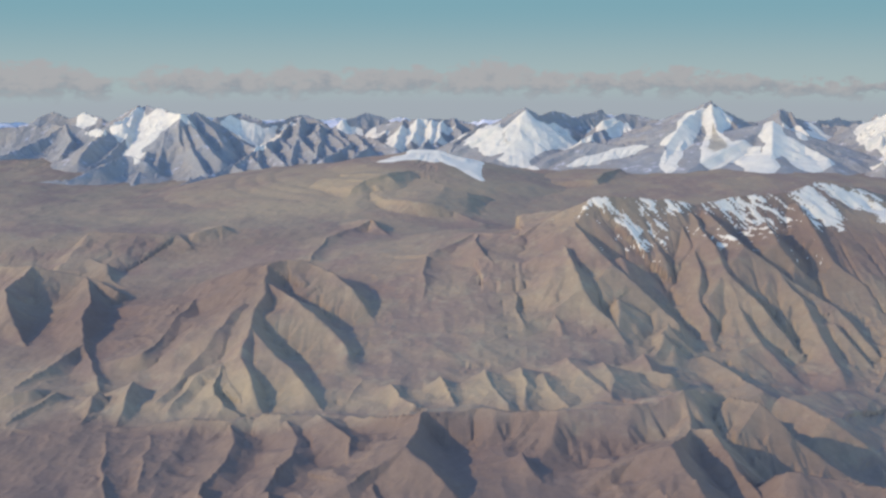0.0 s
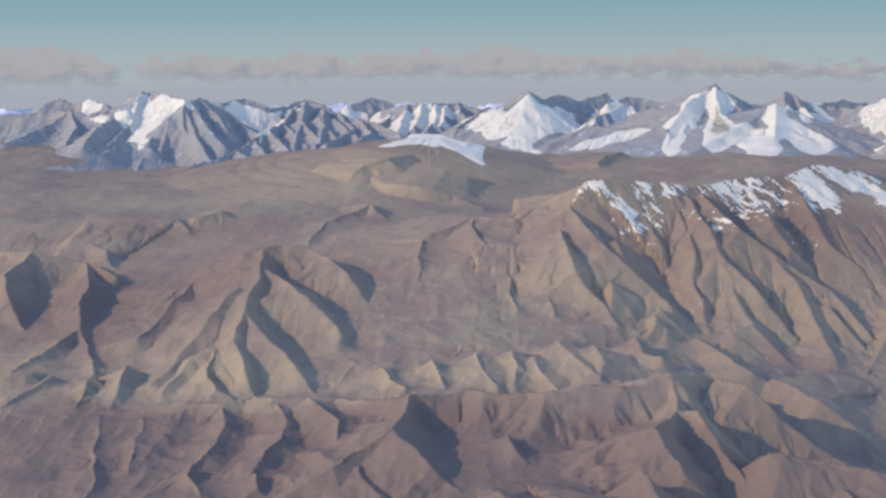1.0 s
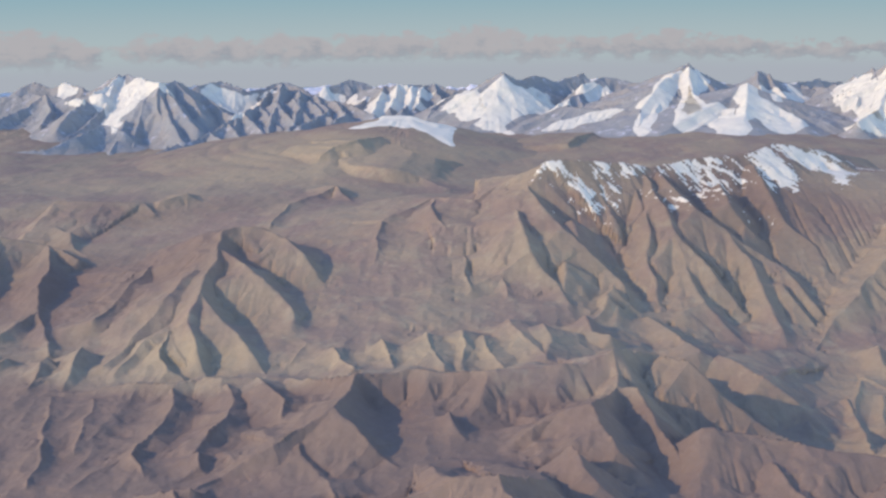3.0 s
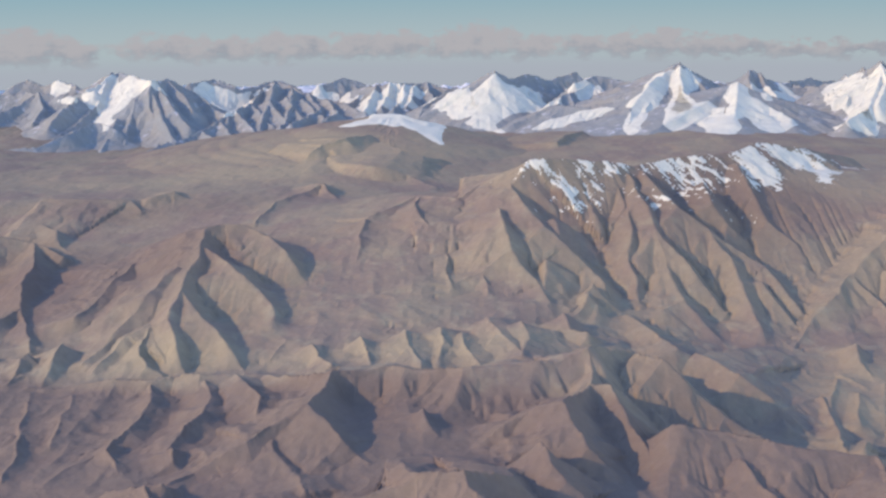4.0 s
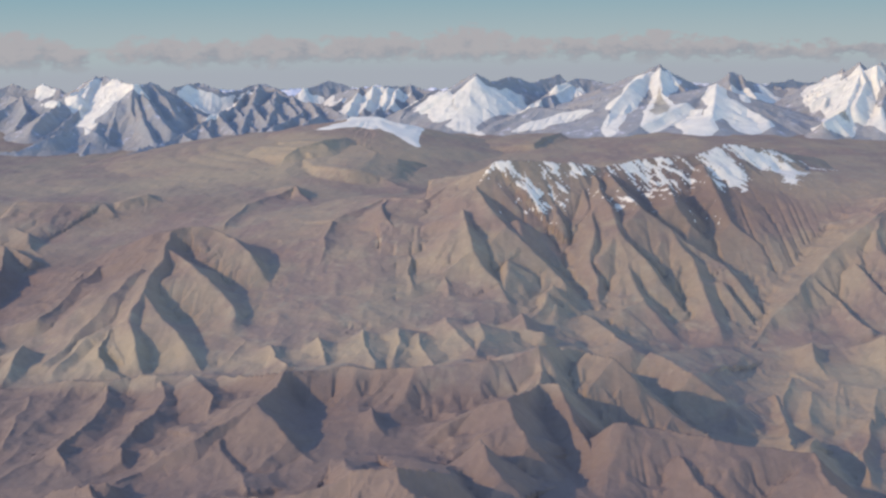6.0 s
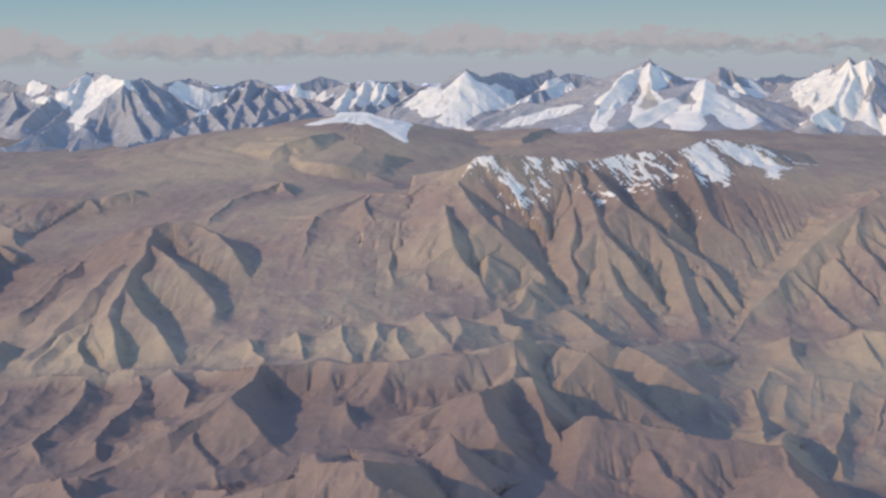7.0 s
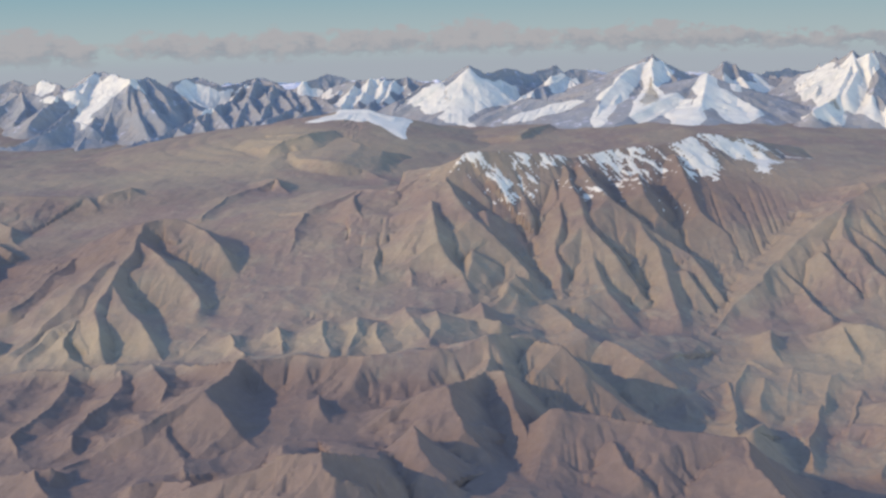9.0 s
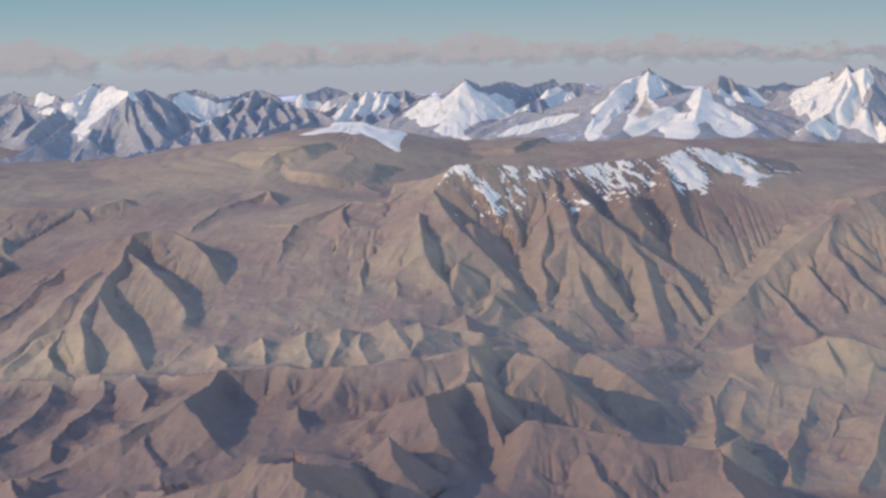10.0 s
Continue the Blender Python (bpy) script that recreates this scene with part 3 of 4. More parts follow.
ridge(snow_mountain_west, [(-721, 2500, 190), (-686, 2320, 140), (-715, 2200, 104), (-738, 2100, 81)], sun=0.7, shade=0.9)
ridge(snow_mountain_west, [(-764, 2000, 92), (-706, 2020, 96), (-672, 2080, 111), (-648, 2180, 123), (-593, 2150, 114)], sun=0.5, shade=0.7, rib=0.3)
ridge(snow_mountain_west, [(-937, 2250, 110), (-904, 2350, 127), (-863, 2450, 162), (-782, 2400, 146), (-700, 2300, 123)], sun=0.6, shade=0.8, rib=0.3)
ridge(snow_mountain_west, [(-614, 1850, 72), (-570, 1900, 79), (-512, 1980, 78), (-473, 2080, 98)], sun=0.5, shade=0.7, rib=0.3)
ridge(snow_mountain_west, [(-595, 2330, 169), (-592, 2250, 133), (-569, 2120, 89)], sun=0.7, shade=0.9, rib=0.3)
ridge(snow_mountain_west, [(-725, 2560, 202), (-715, 2470, 179), (-698, 2390, 161)], sun=0.8, shade=1.0, rib=0.2)
ridge(snow_mountain_west, [(-686, 2540, 199), (-670, 2450, 177), (-633, 2340, 152)], sun=0.8, shade=1.0, rib=0.2)
ridge(snow_mountain_west, [(-554, 2420, 196), (-496, 2330, 162), (-467, 2280, 141)], sun=0.8, shade=1.0, rib=0.2)
ridge(snow_mountain_west, [(-558, 2360, 185), (-499, 2240, 145), (-449, 2170, 114)], sun=0.8, shade=1.0, rib=0.2)
ridge(snow_mountain_west, [(-563, 2330, 174), (-524, 2220, 135), (-469, 2110, 100)], sun=0.8, shade=1.0, rib=0.2)
ridge(snow_mountain_west, [(-863, 2450, 162), (-815, 2350, 138), (-811, 2270, 115)], sun=0.8, shade=1.0, rib=0.2)
ridge(snow_mountain_west, [(-974, 2600, 172), (-946, 2620, 181), (-899, 2600, 169), (-863, 2600, 181), (-809, 2560, 171)], sun=0.8, shade=1.0, rib=0.2)
ridge(snow_mountain_west, [(-731, 2330, 158), (-748, 2250, 135), (-742, 2180, 112)], sun=0.6400000000000001, shade=0.8, rib=0.2)
ridge(snow_mountain_west, [(-613, 2220, 130), (-606, 2150, 103), (-601, 2060, 83)], sun=0.6400000000000001, shade=0.8, rib=0.2)
snow_mountain_northwest = []
ridge(snow_mountain_northwest, [(-536, 2550, 172), (-506, 2600, 177), (-425, 2600, 153), (-359, 2704, 171), (-261, 2600, 138), (-164, 2450, 130), (-100, 2300, 124)], sun=0.8, shade=0.9)
ridge(snow_mountain_northwest, [(-359, 2704, 171), (-371, 2450, 138), (-394, 2300, 121), (-386, 2200, 101)], sun=0.8, shade=1.0, rib=0.4)
ridge(snow_mountain_northwest, [(-260, 2600, 145), (-204, 2350, 126), (-244, 2197, 117)], sun=0.8, shade=1.0, rib=0.4)
ridge(snow_mountain_northwest, [(-348, 2640, 171), (-327, 2420, 134), (-317, 2210, 105)], sun=0.8, shade=1.0, rib=0.4)
ridge(snow_mountain_northwest, [(-301, 2600, 159), (-270, 2380, 131), (-268, 2200, 109)], sun=0.8, shade=1.0, rib=0.4)
ridge(snow_mountain_northwest, [(-384, 2380, 132), (-421, 2200, 107), (-465, 2090, 91)], sun=0.7, shade=0.9, rib=0.4)
ridge(snow_mountain_northwest, [(-208, 2500, 139), (-161, 2300, 125), (-186, 2200, 117)], sun=0.8, shade=1.0, rib=0.4)
ridge(snow_mountain_northwest, [(-369, 2440, 136), (-332, 2330, 117), (-293, 2240, 105)], sun=0.8, shade=1.0, rib=0.2)
ridge(snow_mountain_northwest, [(-338, 2450, 144), (-294, 2330, 123), (-257, 2240, 110)], sun=0.8, shade=1.0, rib=0.2)
ridge(snow_mountain_northwest, [(-297, 2480, 145), (-261, 2360, 126), (-223, 2260, 113)], sun=0.8, shade=1.0, rib=0.2)
ridge(snow_mountain_northwest, [(-258, 2480, 141), (-225, 2370, 125), (-190, 2280, 115)], sun=0.8, shade=1.0, rib=0.2)
ridge(snow_mountain_northwest, [(-387, 2330, 126), (-354, 2250, 113), (-327, 2200, 103)], sun=0.8, shade=1.0, rib=0.2)
ridge(snow_mountain_northwest, [(-408, 2250, 114), (-378, 2190, 104), (-359, 2150, 97)], sun=0.8, shade=1.0, rib=0.2)
ridge(snow_mountain_northwest, [(-431, 2190, 105), (-406, 2140, 99), (-385, 2110, 93)], sun=0.8, shade=1.0, rib=0.2)
ridge(snow_mountain_northwest, [(-351, 2704, 171), (-320, 2680, 161), (-286, 2640, 149)], sun=0.8, shade=1.0, rib=0.2)
ridge(snow_mountain_northwest, [(-532, 2620, 169), (-507, 2680, 175), (-464, 2660, 163), (-422, 2620, 155)], sun=0.8, shade=1.0, rib=0.2)
snow_mountain_north = []
ridge(snow_mountain_north, [(-159, 2700, 144), (-96, 2620, 165), (-40, 2598, 164), (27, 2650, 166), (97, 2600, 149), (136, 2500, 149)], sun=0.8, shade=0.9)
ridge(snow_mountain_north, [(22, 2300, 135), (96, 2420, 172), (138, 2300, 134), (119, 2230, 111)], sun=0.8, shade=1.0)
ridge(snow_mountain_north, [(-96, 2620, 165), (-101, 2480, 140), (-104, 2350, 126)], sun=0.8, shade=1.0, rib=0.4)
ridge(snow_mountain_north, [(-26, 2600, 163), (-27, 2450, 135), (-40, 2330, 127)], sun=0.8, shade=1.0, rib=0.4)
ridge(snow_mountain_north, [(27, 2650, 166), (44, 2480, 138)], sun=0.8, shade=1.0, rib=0.4)
ridge(snow_mountain_north, [(-269, 2900, 142), (-212, 2950, 157), (-151, 2950, 141)], sun=0.8, shade=0.9, rib=0.4)
ridge(snow_mountain_north, [(-140, 2640, 141), (-143, 2540, 129), (-161, 2420, 123)], sun=0.8, shade=1.0, rib=0.2)
ridge(snow_mountain_north, [(-61, 2600, 164), (-65, 2500, 142), (-71, 2380, 126)], sun=0.8, shade=1.0, rib=0.2)
ridge(snow_mountain_north, [(-3, 2640, 163), (-3, 2500, 144), (-15, 2370, 129)], sun=0.8, shade=1.0, rib=0.2)
ridge(snow_mountain_north, [(96, 2420, 172), (83, 2350, 149), (65, 2270, 125)], sun=0.8, shade=1.0, rib=0.2)
ridge(snow_mountain_north, [(115, 2390, 158), (122, 2310, 133), (109, 2240, 113)], sun=0.8, shade=1.0, rib=0.2)
ridge(snow_mountain_north, [(58, 2400, 149), (37, 2320, 136), (17, 2270, 126)], sun=0.8, shade=1.0, rib=0.2)
snow_mountain_peak = []
ridge(snow_mountain_peak, [(96, 2480, 157), (147, 2420, 187), (180, 2346, 207), (223, 2400, 181), (308, 2500, 144)], sun=0.8, shade=1.0)
ridge(snow_mountain_peak, [(180, 2346, 207), (200, 2310, 169), (191, 2260, 139), (141, 2180, 110)], sun=0.7, shade=1.0)
ridge(snow_mountain_peak, [(286, 2250, 143), (341, 2317, 161), (406, 2450, 170), (437, 2300, 131)], sun=0.8, shade=0.9)
ridge(snow_mountain_peak, [(209, 2150, 118), (293, 2200, 147), (414, 2150, 145)], sun=0.5, shade=0.7)
ridge(snow_mountain_peak, [(218, 2550, 178), (278, 2650, 182), (339, 2700, 165), (401, 2750, 178)], sun=0.8, shade=0.9, rib=0.4)
ridge(snow_mountain_peak, [(373, 2500, 167), (432, 2550, 183), (486, 2550, 173), (544, 2500, 165)], sun=0.8, shade=0.9, rib=0.4)
ridge(snow_mountain_peak, [(161, 2380, 196), (148, 2330, 174), (131, 2260, 149)], sun=0.6400000000000001, shade=0.8, rib=0.2)
ridge(snow_mountain_peak, [(216, 2390, 184), (235, 2350, 160), (254, 2300, 145)], sun=0.8, shade=1.0, rib=0.2)
ridge(snow_mountain_peak, [(257, 2440, 165), (278, 2380, 148)], sun=0.8, shade=1.0, rib=0.2)
ridge(snow_mountain_peak, [(341, 2317, 161), (342, 2270, 144), (344, 2230, 132)], sun=0.8, shade=1.0, rib=0.2)
ridge(snow_mountain_peak, [(320, 2290, 155), (302, 2230, 139), (280, 2180, 126)], sun=0.8, shade=1.0, rib=0.2)
ridge(snow_mountain_peak, [(406, 2450, 170), (410, 2380, 149), (417, 2320, 136)], sun=0.8, shade=1.0, rib=0.2)
snow_mountain_twin = []
ridge(snow_mountain_twin, [(437, 2150, 145), (490, 2200, 186), (544, 2300, 203), (582, 2344, 222), (628, 2350, 193), (690, 2350, 174)], sun=0.6, shade=0.8)
ridge(snow_mountain_twin, [(582, 2344, 222), (556, 2180, 175), (572, 2120, 163)], sun=0.6, shade=1.0)
ridge(snow_mountain_twin, [(572, 2120, 163), (617, 2100, 164), (662, 2150, 195), (689, 2120, 167), (727, 2020, 137)], sun=0.4, shade=0.6)
ridge(snow_mountain_twin, [(703, 2400, 170), (759, 2404, 203), (791, 2400, 182), (881, 2400, 156)], sun=0.8, shade=0.9)
ridge(snow_mountain_twin, [(490, 2200, 186), (440, 2100, 149), (416, 2000, 116)], sun=0.4, shade=0.6)
ridge(snow_mountain_twin, [(662, 2150, 195), (615, 2000, 146), (574, 1918, 118)], sun=0.35, shade=0.5)
ridge(snow_mountain_twin, [(819, 2450, 166), (928, 2550, 171), (1013, 2600, 161)], sun=0.8, shade=0.9, rib=0.4)
ridge(snow_mountain_twin, [(767, 2150, 136), (812, 2080, 131), (871, 2030, 124)], sun=0.5, shade=0.7, rib=0.3)
ridge(snow_mountain_twin, [(513, 2260, 191), (493, 2180, 170), (470, 2110, 148)], sun=0.48, shade=0.6, rib=0.2)
ridge(snow_mountain_twin, [(600, 2340, 212), (609, 2290, 188), (618, 2250, 175)], sun=0.8, shade=1.0, rib=0.2)
ridge(snow_mountain_twin, [(649, 2360, 180), (646, 2290, 166), (641, 2220, 157)], sun=0.8, shade=1.0, rib=0.2)
ridge(snow_mountain_twin, [(752, 2400, 201), (731, 2330, 185), (716, 2240, 169)], sun=0.8, shade=1.0, rib=0.2)
ridge(snow_mountain_twin, [(778, 2400, 195), (774, 2340, 174), (770, 2260, 156)], sun=0.8, shade=1.0, rib=0.2)
ridge(snow_mountain_twin, [(528, 2150, 155), (501, 2080, 139), (485, 2040, 127)], sun=0.48, shade=0.6, rib=0.2)
ridge(snow_mountain_twin, [(712, 2120, 154), (732, 2070, 138), (738, 2000, 121)], sun=0.48, shade=0.6, rib=0.2)
snow_mountain_east = []
ridge(snow_mountain_east, [(806, 2150, 136), (904, 2180, 177), (966, 2200, 211), (1000, 2202, 228), (1037, 2210, 221), (1138, 2250, 168)], sun=0.8, shade=1.0, rib=0.4)
ridge(snow_mountain_east, [(1000, 2202, 228), (972, 2100, 170), (968, 1980, 127)], sun=0.8, shade=1.0, rib=0.4)
ridge(snow_mountain_east, [(966, 2200, 211), (885, 2050, 154), (821, 1980, 135)], sun=0.8, shade=1.0, rib=0.4)
ridge(snow_mountain_east, [(886, 2500, 162), (889, 2350, 162), (864, 2220, 148)], sun=0.8, shade=1.0, rib=0.45)
ridge(snow_mountain_east, [(918, 2400, 168), (901, 2260, 160), (861, 2160, 142)], sun=0.8, shade=1.0, rib=0.45)
ridge(snow_mountain_east, [(941, 2330, 195), (915, 2220, 175), (870, 2130, 154)], sun=0.8, shade=1.0, rib=0.45)
ridge(snow_mountain_east, [(958, 2280, 212), (934, 2180, 183), (883, 2090, 151)], sun=0.8, shade=1.0, rib=0.45)
ridge(snow_mountain_east, [(981, 2250, 230), (958, 2150, 196), (907, 2060, 159)], sun=0.8, shade=1.0, rib=0.45)
ridge(snow_mountain_east, [(1028, 2250, 227), (989, 2120, 187), (948, 2040, 150)], sun=0.8, shade=1.0, rib=0.45)
# ---- end of ridge lines ----


# ---- terrain meshes ----
def terrain_grid(y_near, y_far, rows, columns):
    """A sheet whose cells grow with the distance."""
    v = np.linspace(0, 1, rows)[:, None]
    u = np.linspace(-1, 1, columns)[None, :]
    y = y_near * (y_far / y_near) ** v + 0 * u
    x = 97 + u * (0.47 * y + 130)
    return x.astype(np.float32), y.astype(np.float32)


NORMALS = {}


def normals_of(x, y, z):
    """The normals of a whole grid, so that sheets cut from it join without a seam."""
    if id(z) not in NORMALS:
        du = np.stack([np.gradient(c, axis=1) for c in (x, y, z)], -1)
        dv = np.stack([np.gradient(c, axis=0) for c in (x, y, z)], -1)
        n = np.cross(du, dv).reshape(-1, 3)
        NORMALS[id(z)] = z, (n / np.linalg.norm(n, axis=1)[:, None]).astype(np.float32)
    return NORMALS[id(z)][1]


def sheet(name, x, y, z, keep, mat, parent=None):
    """One smooth mesh from the cells of a grid that are kept."""
    rows, columns = x.shape
    index = np.arange(rows * columns).reshape(rows, columns)
    quads = np.stack([index[:-1, :-1], index[:-1, 1:], index[1:, 1:], index[1:, :-1]], -1)[keep]
    flag = np.zeros(rows * columns, dtype=bool)
    flag[quads.ravel()] = True
    used = np.nonzero(flag)[0]
    place = np.zeros(rows * columns, dtype=np.int32)
    place[used] = np.arange(len(used))
    quads = place[quads]
    verts = np.stack([x.ravel()[used], y.ravel()[used], z.ravel()[used]], -1)
    me = bpy.data.meshes.new(name)
    me.vertices.add(len(verts))
    me.vertices.foreach_set("co", verts.astype(np.float32).ravel())
    me.loops.add(quads.size)
    me.loops.foreach_set("vertex_index", quads.astype(np.int32).ravel())
    me.polygons.add(len(quads))
    me.polygons.foreach_set("loop_start", np.arange(0, quads.size, 4, dtype=np.int32))
    me.polygons.foreach_set("use_smooth", np.ones(len(quads), dtype=bool))
    me.update()
    me.normals_split_custom_set_from_vertices(normals_of(x, y, z)[used])
    if x.shape == GX.shape:
        for key, share in (("ochre", OCHRE_SHARE), ("red", RED_SHARE)):
            me.attributes.new(key, "FLOAT", "POINT").data.foreach_set("value", share.ravel()[used].astype(np.float32))
    me.materials.append(mat)
    ob = new(name, me)
    ob.parent = parent
    return ob


def cells(mask):
    """Cells with a corner in the mask."""
    return mask[:-1, :-1] | mask[:-1, 1:] | mask[1:, :-1] | mask[1:, 1:]


def carve(x0, x1, y0, y1, cell, steps, strength):
    """Running water: gullies worn into the ridges on a plain grid. Returns the grid's origin, cell and change in height."""
    nx, ny = int((x1 - x0) / cell), int((y1 - y0) / cell)
    x, y = np.meshgrid(x0 + cell * np.arange(nx, dtype=np.float32), y0 + cell * np.arange(ny, dtype=np.float32))
    start = land(x, y)
    z = start + 1.4 * fractal(x, y, 28, 4, 2)
    soft = ((0.3 + 1.4 * value_noise(x / 60, y / 60, 3)) * (1 + 0.9 * ease(900, 790, y))).ravel()     # softer rock in the red front range
    index = np.arange(nx * ny).reshape(ny, nx)
    for step in range(steps):
        padded = np.pad(z, 1, mode="edge")
        best, receiver = np.zeros_like(z), index.copy()
        for dy in (-1, 0, 1):
            for dx in (-1, 0, 1):
                if dx or dy:
                    drop = (z - padded[1 + dy:1 + dy + ny, 1 + dx:1 + dx + nx]) / math.hypot(dx, dy)
                    jy, jx = np.clip(np.arange(ny) + dy, 0, ny - 1), np.clip(np.arange(nx) + dx, 0, nx - 1)
                    better = drop > best
                    best = np.where(better, drop, best)
                    receiver = np.where(better, index[jy[:, None], jx[None, :]], receiver)
        order = np.argsort(z, axis=None).tolist()
        down = receiver.ravel().tolist()
        area = [1.0] * (nx * ny)
        for i in reversed(order):
            if down[i] != i:
                area[down[i]] += area[i]
        force = (strength * np.sqrt(np.array(area)) * soft).tolist()
        flat = z.ravel().tolist()
        for i in order:
            if down[i] != i:
                flat[i] = (flat[i] + force[i] * flat[down[i]]) / (1 + force[i])
        z = np.array(flat, dtype=np.float32).reshape(ny, nx)
        p = np.pad(z, 1, mode="edge")
        z = z + 0.035 * (p[:-2, 1:-1] + p[2:, 1:-1] + p[1:-1, :-2] + p[1:-1, 2:] - 4 * z)
    gy, gx = np.gradient(start, cell)
    return x0, y0, cell, np.clip(z - start, -4, 2.5) * ease(0.2, 0.5, np.hypot(gx, gy))


def worn(carved, x, y):
    """The change in height at each place, fading out at the carved grid's edge."""
    x0, y0, cell, change = carved
    ny, nx = change.shape
    u, v = np.clip((x - x0) / cell, 0, nx - 1.01), np.clip((y - y0) / cell, 0, ny - 1.01)
    i, j = u.astype(np.int64), v.astype(np.int64)
    fu, fv = u - i, v - j
    value = (change[j, i] * (1 - fu) + change[j, i + 1] * fu) * (1 - fv) + (change[j + 1, i] * (1 - fu) + change[j + 1, i + 1] * fu) * fv
    edge = np.minimum(np.minimum(u, nx - 1 - u), np.minimum(v, ny - 1 - v)) * cell
    return value * ease(0, 25, edge)


NEAR_RANGES = [
    ("mountain_range", front_range, "red-brown eroded mountain range with steep bare slopes"),
    ("mountain_ridge", near_ridge, "pale red rocky ridge with one deeply shaded side"),
    ("mountain", west_hill, "tan bare mountain with shaded gullies and ochre spurs"),
    ("hill", far_west_hill, "low mauve-brown hill beside a dark valley"),
    ("foothill", foothills, "ochre eroded foothill with triangular spurs"),
    ("mountain_slope", central_slope, "broad smooth tan mountain slope with faint gullies"),
    ("mountain", massif, "brown mountain with patchy snow along its crest"),
    ("mountain_ridge", east_ridge, "brown bare mountain ridge falling into the valley"),
    ("badland", badlands, "pale ochre badland cut by narrow gullies"),
    ("plateau_hill", plateau_hills, "low tan hills on the plateau, some shaped only for its dark patches"),
]
FAR_RANGES = [
    ("plateau_hill", plateau_hill, SOIL, "low rounded tan hill on the plateau with a snowfield"),
    ("snow_mountain", snow_mountain_west, ROCK, "grey rock mountain with a hanging glacier"),
    ("snow_mountain", snow_mountain_northwest, ROCK, "grey ribbed mountain with a white snow bowl"),
    ("snow_mountain", snow_mountain_north, ROCK, "far shaded mountain chain dusted with snow"),
    ("snow_mountain", snow_mountain_peak, ROCK, "sharp pyramid peak with white snow slopes"),
    ("snow_mountain", snow_mountain_twin, ROCK, "broad mountain with two peaks and wide white glaciers"),
    ("snow_mountain", snow_mountain_east, ROCK, "high snow-covered mountain with fluted faces"),
]


def land(x, y):
    return np.maximum.reduce([near_land(x, y), *(ridge_height(group, x, y) for _, group, _, _ in FAR_RANGES)])


def soils(x, y):
    """Where the ground is ochre and where it is red-brown, from 0 to 1."""
    wander = 26 * fractal(x, y, 120, 4, 2)
    px, py = x + wander, y + wander
    ochre = mound(px, py, -180, 895, 0.8, 100, 46) + mound(px, py, 60, 882, 0.8, 150, 42) + mound(px, py, 570, 930, 1.3, 70, 45)
    ochre = ochre + mound(px, py, 440, 890, 0.5, 110, 60) + mound(px, py, -230, 1600, 0.8, 260, 70) + mound(px, py, -120, 1760, 0.8, 320, 110)
    ochre = ochre + mound(px, py, 60, 1000, 0.3, 150, 120)
    pale = 8 * fractal(x, y, 30, 3, 4)
    ochre = ochre + mound(x + pale, y + pale, -70, 738, 0.9, 55, 10) + mound(x + pale, y + pale, 48, 558, 0.6, 45, 20) + mound(x + pale, y + pale, 45, 748, 0.6, 20, 16)
    # red-brown soil; the patch at (-340, 1110) also darkens for the valley's shade
    red = ease(20, -25, py - np.clip(800 - 0.25 * px, 735, 880)) + mound(px, py, 420, 1260, 0.9, 130, 90) + mound(px, py, -330, 1400, 0.5, 240, 60) + mound(px, py, -340, 1110, 0.9, 150, 170)
    red = red + mound(px, py, 270, 790, 0.6, 75, 60) + mound(px, py, -260, 1090, 0.5, 120, 70) + mound(px, py, 20, 1200, 0.4, 120, 60) + mound(px, py, 320, 1140, 0.4, 170, 110)
    return np.clip(ochre, 0, 1), np.clip(red, 0, 1)


def distance_inside(outline, x, y):
    """Metres from the outline, positive inside."""
    inside = np.zeros(x.shape, dtype=bool)
    far = np.full(x.shape, 1e9, dtype=np.float32)
    for (ax, ay), (bx, by) in zip(outline, outline[1:] + outline[:1]):
        dx, dy = bx - ax, by - ay
        u = np.clip(((x - ax) * dx + (y - ay) * dy) / (dx * dx + dy * dy + 1e-6), 0, 1)
        far = np.minimum(far, (x - ax - u * dx) ** 2 + (y - ay - u * dy) ** 2)
        if ay != by:
            inside ^= ((ay > y) != (by > y)) & (x < ax + (y - ay) * dx / dy)
    return np.where(inside, 1, -1) * np.sqrt(far)


# ---- snow outlines ----
snow(snow_mountain_west, 0.3, [(-736, 2380), (-735, 2416), (-725, 2464), (-712, 2528), (-682, 2496), (-658, 2484), (-605, 2396), (-564, 2360), (-552, 2340), (-591, 2344), (-605, 2324), (-609, 2296), (-626, 2268), (-642, 2260), (-616, 2188), (-615, 2156), (-675, 2272), (-675, 2304), (-700, 2324), (-717, 2340)])
snow(snow_mountain_west, 0.3, [(-878, 2596), (-865, 2592), (-830, 2568), (-829, 2556), (-862, 2560)])
snow(snow_mountain_west, 0.4, [(-854, 2556), (-767, 2396), (-730, 2312), (-776, 2380)])
snow(snow_mountain_northwest, 0.2, [(-516, 2356), (-526, 2552), (-507, 2588), (-473, 2584), (-439, 2580), (-414, 2596), (-403, 2624), (-407, 2592), (-381, 2496), (-409, 2528), (-383, 2316), (-403, 2296), (-431, 2308), (-458, 2348), (-477, 2352), (-493, 2344)])
snow(snow_mountain_northwest, 0.3, [(-404, 2616), (-383, 2652), (-352, 2560), (-389, 2604)])
snow(snow_mountain_north, 0.35, [(-333, 2692), (-299, 2660), (-263, 2600), (-276, 2888), (-239, 2896), (-223, 2884), (-170, 2684), (-135, 2580), (-167, 2592), (-237, 2872), (-229, 2548), (-273, 2616), (-296, 2592)])
